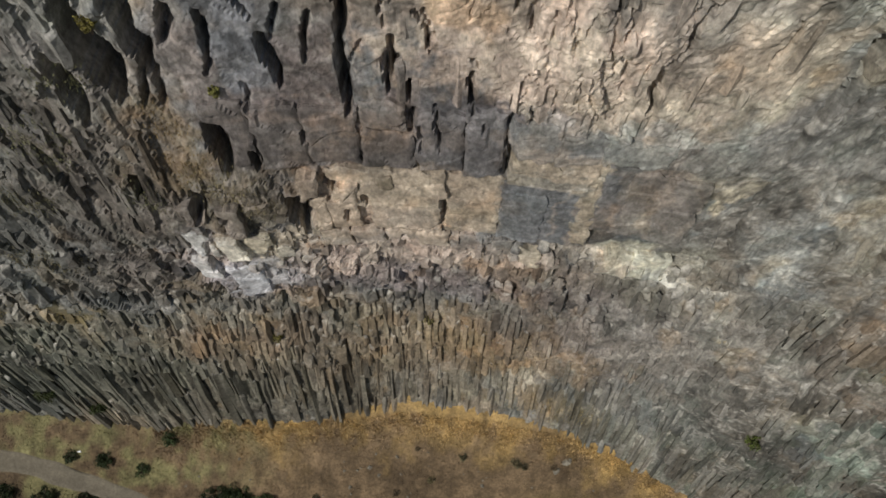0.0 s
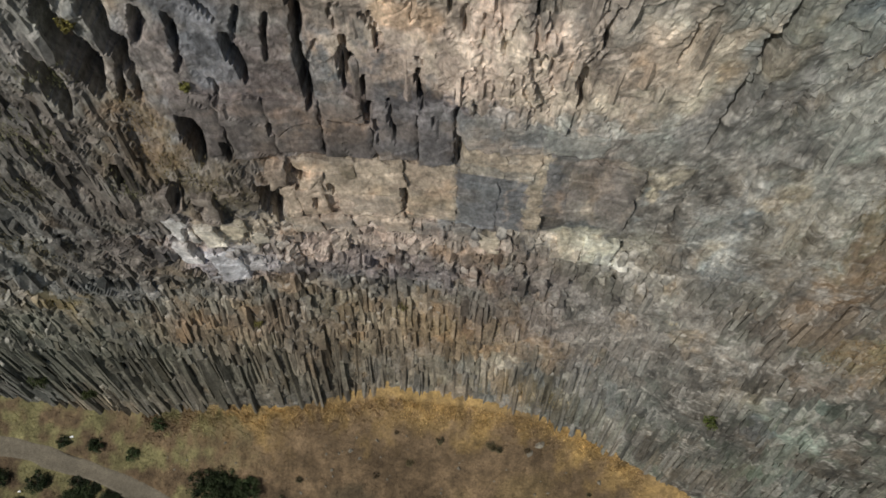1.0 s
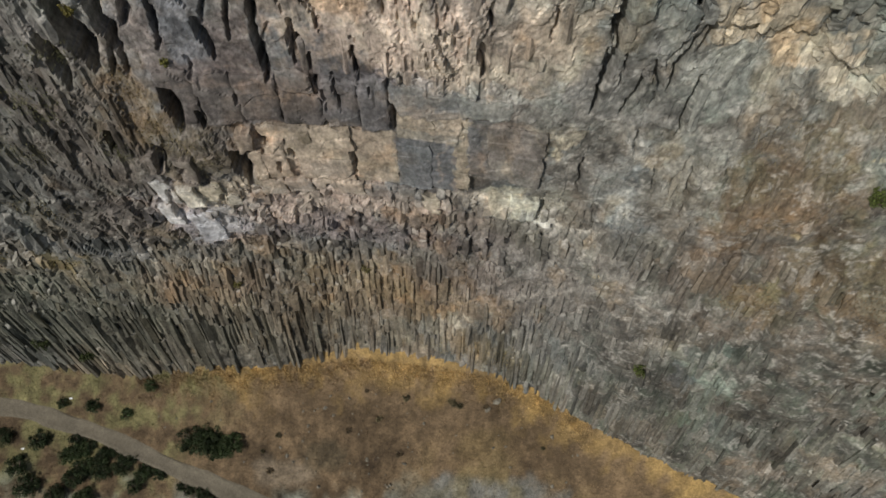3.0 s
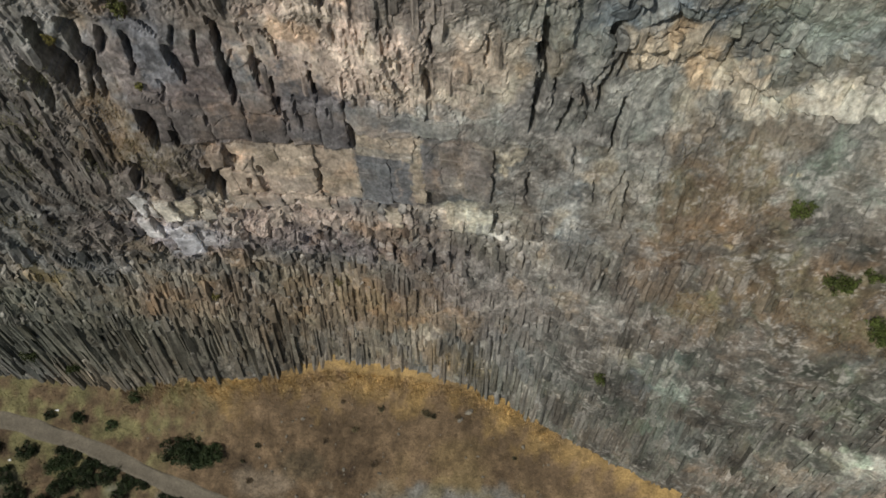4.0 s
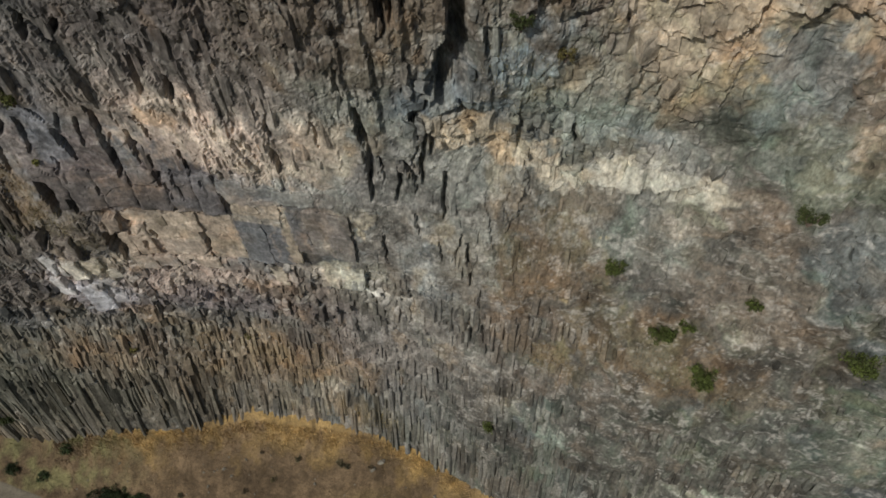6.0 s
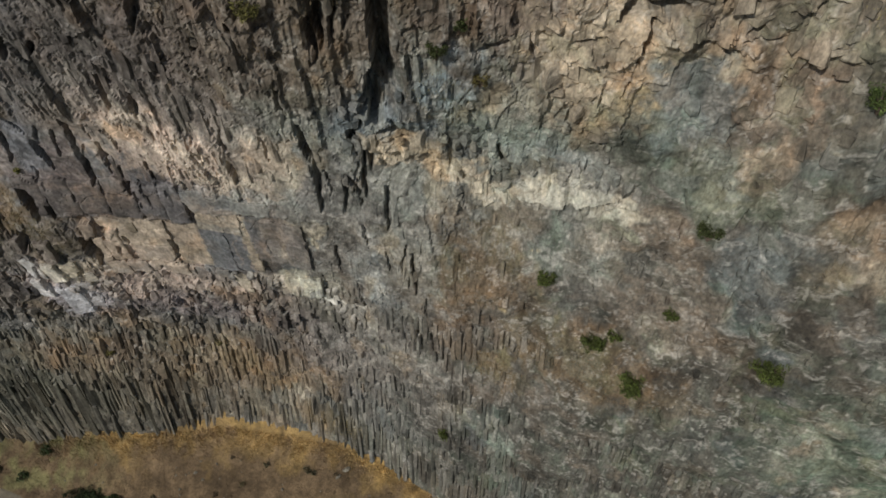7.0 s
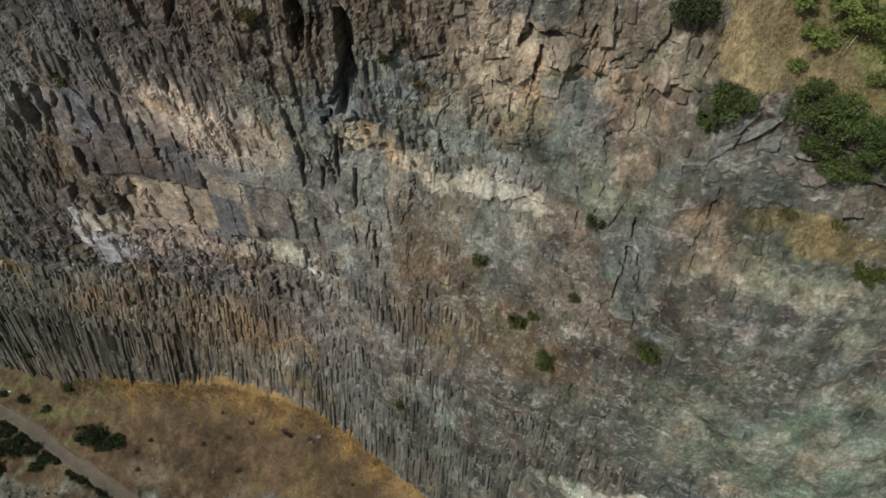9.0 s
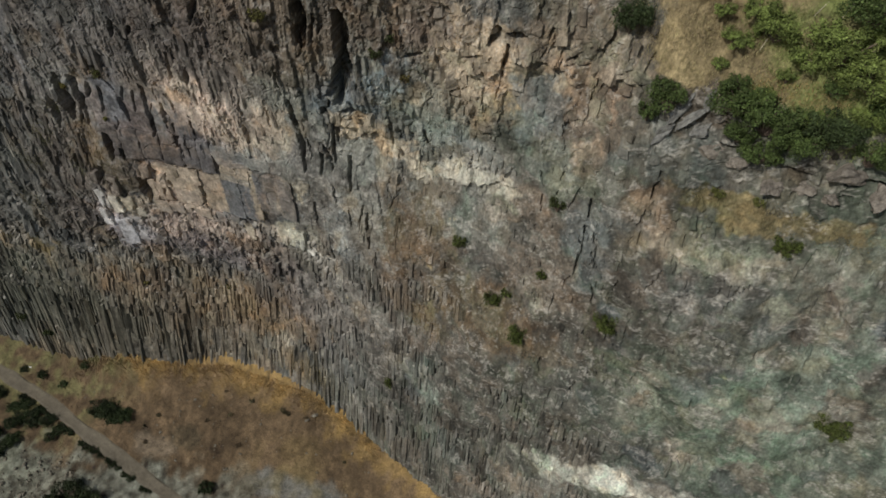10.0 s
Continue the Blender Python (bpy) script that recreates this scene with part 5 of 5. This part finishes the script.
for x, y, wide, high in ([
    (-19.8, 12.0, 3.4, 1.9),
    (-17.8, 11.7, 3.6, 2.0),
    (-16.0, 11.4, 2.8, 1.6),
    (-40.5, 13.0, 2.2, 1.2),
    (-36.6, 12.6, 2.4, 1.3),
    (-32.2, 11.6, 2.2, 1.2),
    (-30.0, 10.7, 2.4, 1.3),
    (-27.6, 10.0, 2.0, 1.1),
    (-25.6, 9.2, 1.6, 0.9),
    (-37.4, 8.4, 2.6, 1.4),
    (-31.8, 6.6, 2.2, 1.2),
    (-27.4, 14.8, 1.5, 0.8),
    (-31.0, 15.6, 1.8, 0.9),
    (-19.0, 0.9, 6.6, 2.6),
    (-16.8, 0.7, 4.8, 2.2),
    (-20.8, 0.6, 4.6, 2.2),
    (-18.6, 12.1, 2.6, 1.7),
    (-16.8, 11.2, 2.4, 1.5),
    (-2.0, 5.4, 2.4, 1.4),
    (-32.4, 9.4, 2.8, 1.5),
] + [
    (-31.4, 7.2, 2.6, 1.4),
    (-33.0, 5.6, 3.0, 1.6),
    (-29.6, 9.6, 2.2, 1.3),
    (-33.6, 11.2, 2.0, 1.2),
    (-26.2, 8.2, 1.6, 1.0),
    (-34.4, 7.6, 2.4, 1.5),
    (-24.4, 17.0, 1.6, 1.0),
    (-34.2, 15.9, 1.3, 0.8),
    (-38.8, 10.2, 2.4, 1.4),
    (-31.4, 10.4, 1.4, 0.9),
]):
    seed += 1
    bush(x, y, at_ground(x, y) - 0.05, wide, high, DARKGREEN * (0.8 if seed % 3 else 1.2), "dark green bush beside the dirt track", seed, "bushes by the track")

# withered weeds on the mound
q = random.Random(43)
for _ in range(13):
    x = q.uniform(-14, 16)
    y = float(face(np.array([x]), np.array([8.0]))[0]) - q.uniform(2.0, 8.5)
    seed += 1
    if y - float(track_y(x)) > 1.5:
        bush(x, y, at_ground(x, y) - 0.04, q.uniform(0.4, 0.9), q.uniform(0.3, 0.55), q.choice((rgb(88, 72, 50), rgb(94, 82, 54), rgb(78, 70, 46))), "small withered brown weed clump in the dry grass", seed, "weeds on the mound")

# low dark scrub along the lower edge of the track
q = random.Random(31)
x = -33.0
while x < -9:
    if q.random() < 0.9:
        y = float(track_y(x)) - 1.15 + q.uniform(-0.15, 0.1)
        seed += 1
        bush(x, y, at_ground(x, y) - 0.05, q.uniform(1.1, 1.7), q.uniform(0.4, 0.7), DARKGREEN * 0.7, "low dark scrub along the edge of the dirt track", seed, "scrub along the track")
    x += q.uniform(0.7, 1.3)


# ---- rocks ----
def rock_mesh(name, seed, mat, rough=0.3, tone=None):
    bm = bmesh.new()
    bmesh.ops.create_icosphere(bm, subdivisions=3, radius=1)
    q = np.random.RandomState(seed)
    cuts = [(Vector(q.normal(size=3)).normalized(), q.uniform(0.42, 0.8)) for _ in range(16)]
    for v in bm.verts:
        p = v.co.copy()
        for way, d in cuts:
            over = p.dot(way) - d
            if over > 0:
                p -= way * over
        v.co = p * (1 + rough * 0.4 * noise.noise(p * 2.2 + Vector((seed, 0, 0))) - rough * 0.35 * abs(noise.noise(p * 4 + Vector((0, seed, 0)))))
    me = bpy.data.meshes.new(name)
    bm.to_mesh(me)
    bm.free()
    if tone is not None:
        layer = me.color_attributes.new("tone", "FLOAT_COLOR", "POINT")
        layer.data.foreach_set("color", np.repeat(np.array([[*tone, 1.0]]), len(me.vertices), 0).astype(np.float32).ravel())
    me.materials.append(mat)
    return me


for k, (x, z, sx, sy, sz, turn) in enumerate([(42.9, 59.6, 0.75, 1.2, 2.6, 0), (43.7, 59.4, 0.6, 1.3, 2.4, 0), (44.5, 60.6, 0.55, 1.2, 1.5, 0), (44.3, 58.5, 0.7, 1.1, 2.3, 0), (42.2, 58.0, 0.6, 1.0, 2.0, 0), (45.4, 57.6, 1.2, 0.9, 0.9, 20), (47.2, 57.4, 1.6, 1.0, 0.9, 0), (53.4, 58.4, 2.4, 1.4, 1.2, 20), (55.6, 57.6, 2.2, 1.2, 1.0, 70),
                                               (58.0, 58.6, 2.6, 1.5, 1.3, 40), (51.4, 56.8, 1.7, 1.0, 0.8, 15), (49.4, 56.6, 1.6, 1.0, 0.8, 50), (56.4, 60.0, 1.7, 1.2, 1.1, 80), (53.0, 56.6, 1.5, 0.9, 0.6, 35), (60.5, 57.4, 2.4, 1.4, 1.1, 5)]):
    ob = new("rock_outcrop", rock_mesh("rock_outcrop", 40 + k, ROCK, 0.9, rgb(114, 103, 93) if k > 4 else rgb(108, 104, 100)))
    ob.matrix_world = pose(x, at_face(x, z) + 0.1, z, 8 * k % 25, (34, 40, 12, 46, 38)[k] if k < 5 else 0, turn) @ Matrix.Diagonal((sx * 0.85, sy * 0.9, sz * 0.9, 1))
    tagged(ob, "craggy pale grey rock outcrop at the rim of the cliff", "rock", "rock outcrops")
stone_meshes = [rock_mesh("stone", 60 + k, STONE, 0.4) for k in range(5)]
q = random.Random(5)
spots = [(9.7, 13.9, 0.5), (10.6, 14.5, 0.55), (16.2, 12.0, 0.4), (-6.4, 14.3, 0.3), (1.4, 9.8, 0.35), (-10.4, 10.6, 0.3), (-9.8, 10.1, 0.25)]
while len(spots) < 110:
    x, y = q.uniform(-24, 20), q.uniform(4, 16)
    if y < float(face(np.array([x]), np.array([8.0]))[0]) - 2.5 and abs(y - float(track_y(x))) > 1.8:
        spots.append((x, y, q.choice((0.1, 0.13, 0.16, 0.2, 0.26))))
while len(spots) < 270:
    x, y = q.uniform(-38, -20), q.uniform(0.5, 6.5)
    spots.append((x, y, q.choice((0.16, 0.22, 0.3, 0.4))))
for x, y, s in spots:
    ob = new("stone", q.choice(stone_meshes))
    ob.matrix_world = pose(x, y, at_ground(x, y) + s * 0.25, q.uniform(-20, 20), q.uniform(-20, 20), q.uniform(0, 360)) @ Matrix.Diagonal((s, s * q.uniform(0.7, 1), s * q.uniform(0.5, 0.8), 1))
    tagged(ob, "grey broken basalt stone lying on the slope", "stone", "loose stones")
for x, y, s in ((-33.5, 16.4, 0.22), (-38.6, 12.0, 0.2)):
    ob = new("white_stone", rock_mesh("white_stone", 77, WHITE, 0.3))
    ob.matrix_world = pose(x, y, at_ground(x, y) + 0.06) @ Matrix.Diagonal((s, s * 0.7, s * 0.5, 1))
    tagged(ob, "small white stone in the dry grass by the track", "stone", "white stones")

# tall dead flower stalks on the slope above
for k, (x, z) in enumerate([(46.6, 64.2), (50.2, 67.0), (51.6, 65.6), (48.8, 66.8), (53.6, 66.0)]):
    s = new("dry_stalk")
    s.matrix_world = pose(x, at_face(x, z) - 0.05, z - 0.1, 0, 14 + 4 * k, 0)
    bm = bmesh.new()
    bmesh.ops.create_cone(bm, cap_ends=True, segments=6, radius1=0.028, radius2=0.014, depth=1.2, matrix=Matrix.Translation((0, 0, 0.6)))
    me = bpy.data.meshes.new("stem")
    bm.to_mesh(me); bm.free()
    me.materials.append(STALK)
    part("stem", me, s)
    bm = bmesh.new()
    bmesh.ops.create_cone(bm, cap_ends=True, segments=7, radius1=0.045, radius2=0.02, depth=0.4, matrix=Matrix.Translation((0, 0, 1.2)))
    for v in bm.verts:
        v.co.x += 0.02 * noise.noise(v.co * 9)
    me = bpy.data.meshes.new("seed_head")
    bm.to_mesh(me); bm.free()
    me.materials.append(STALK)
    part("seed_head", me, s)
    tagged(s, "tall bleached dead flower stalk on the green slope", "stalk", "dead stalks")
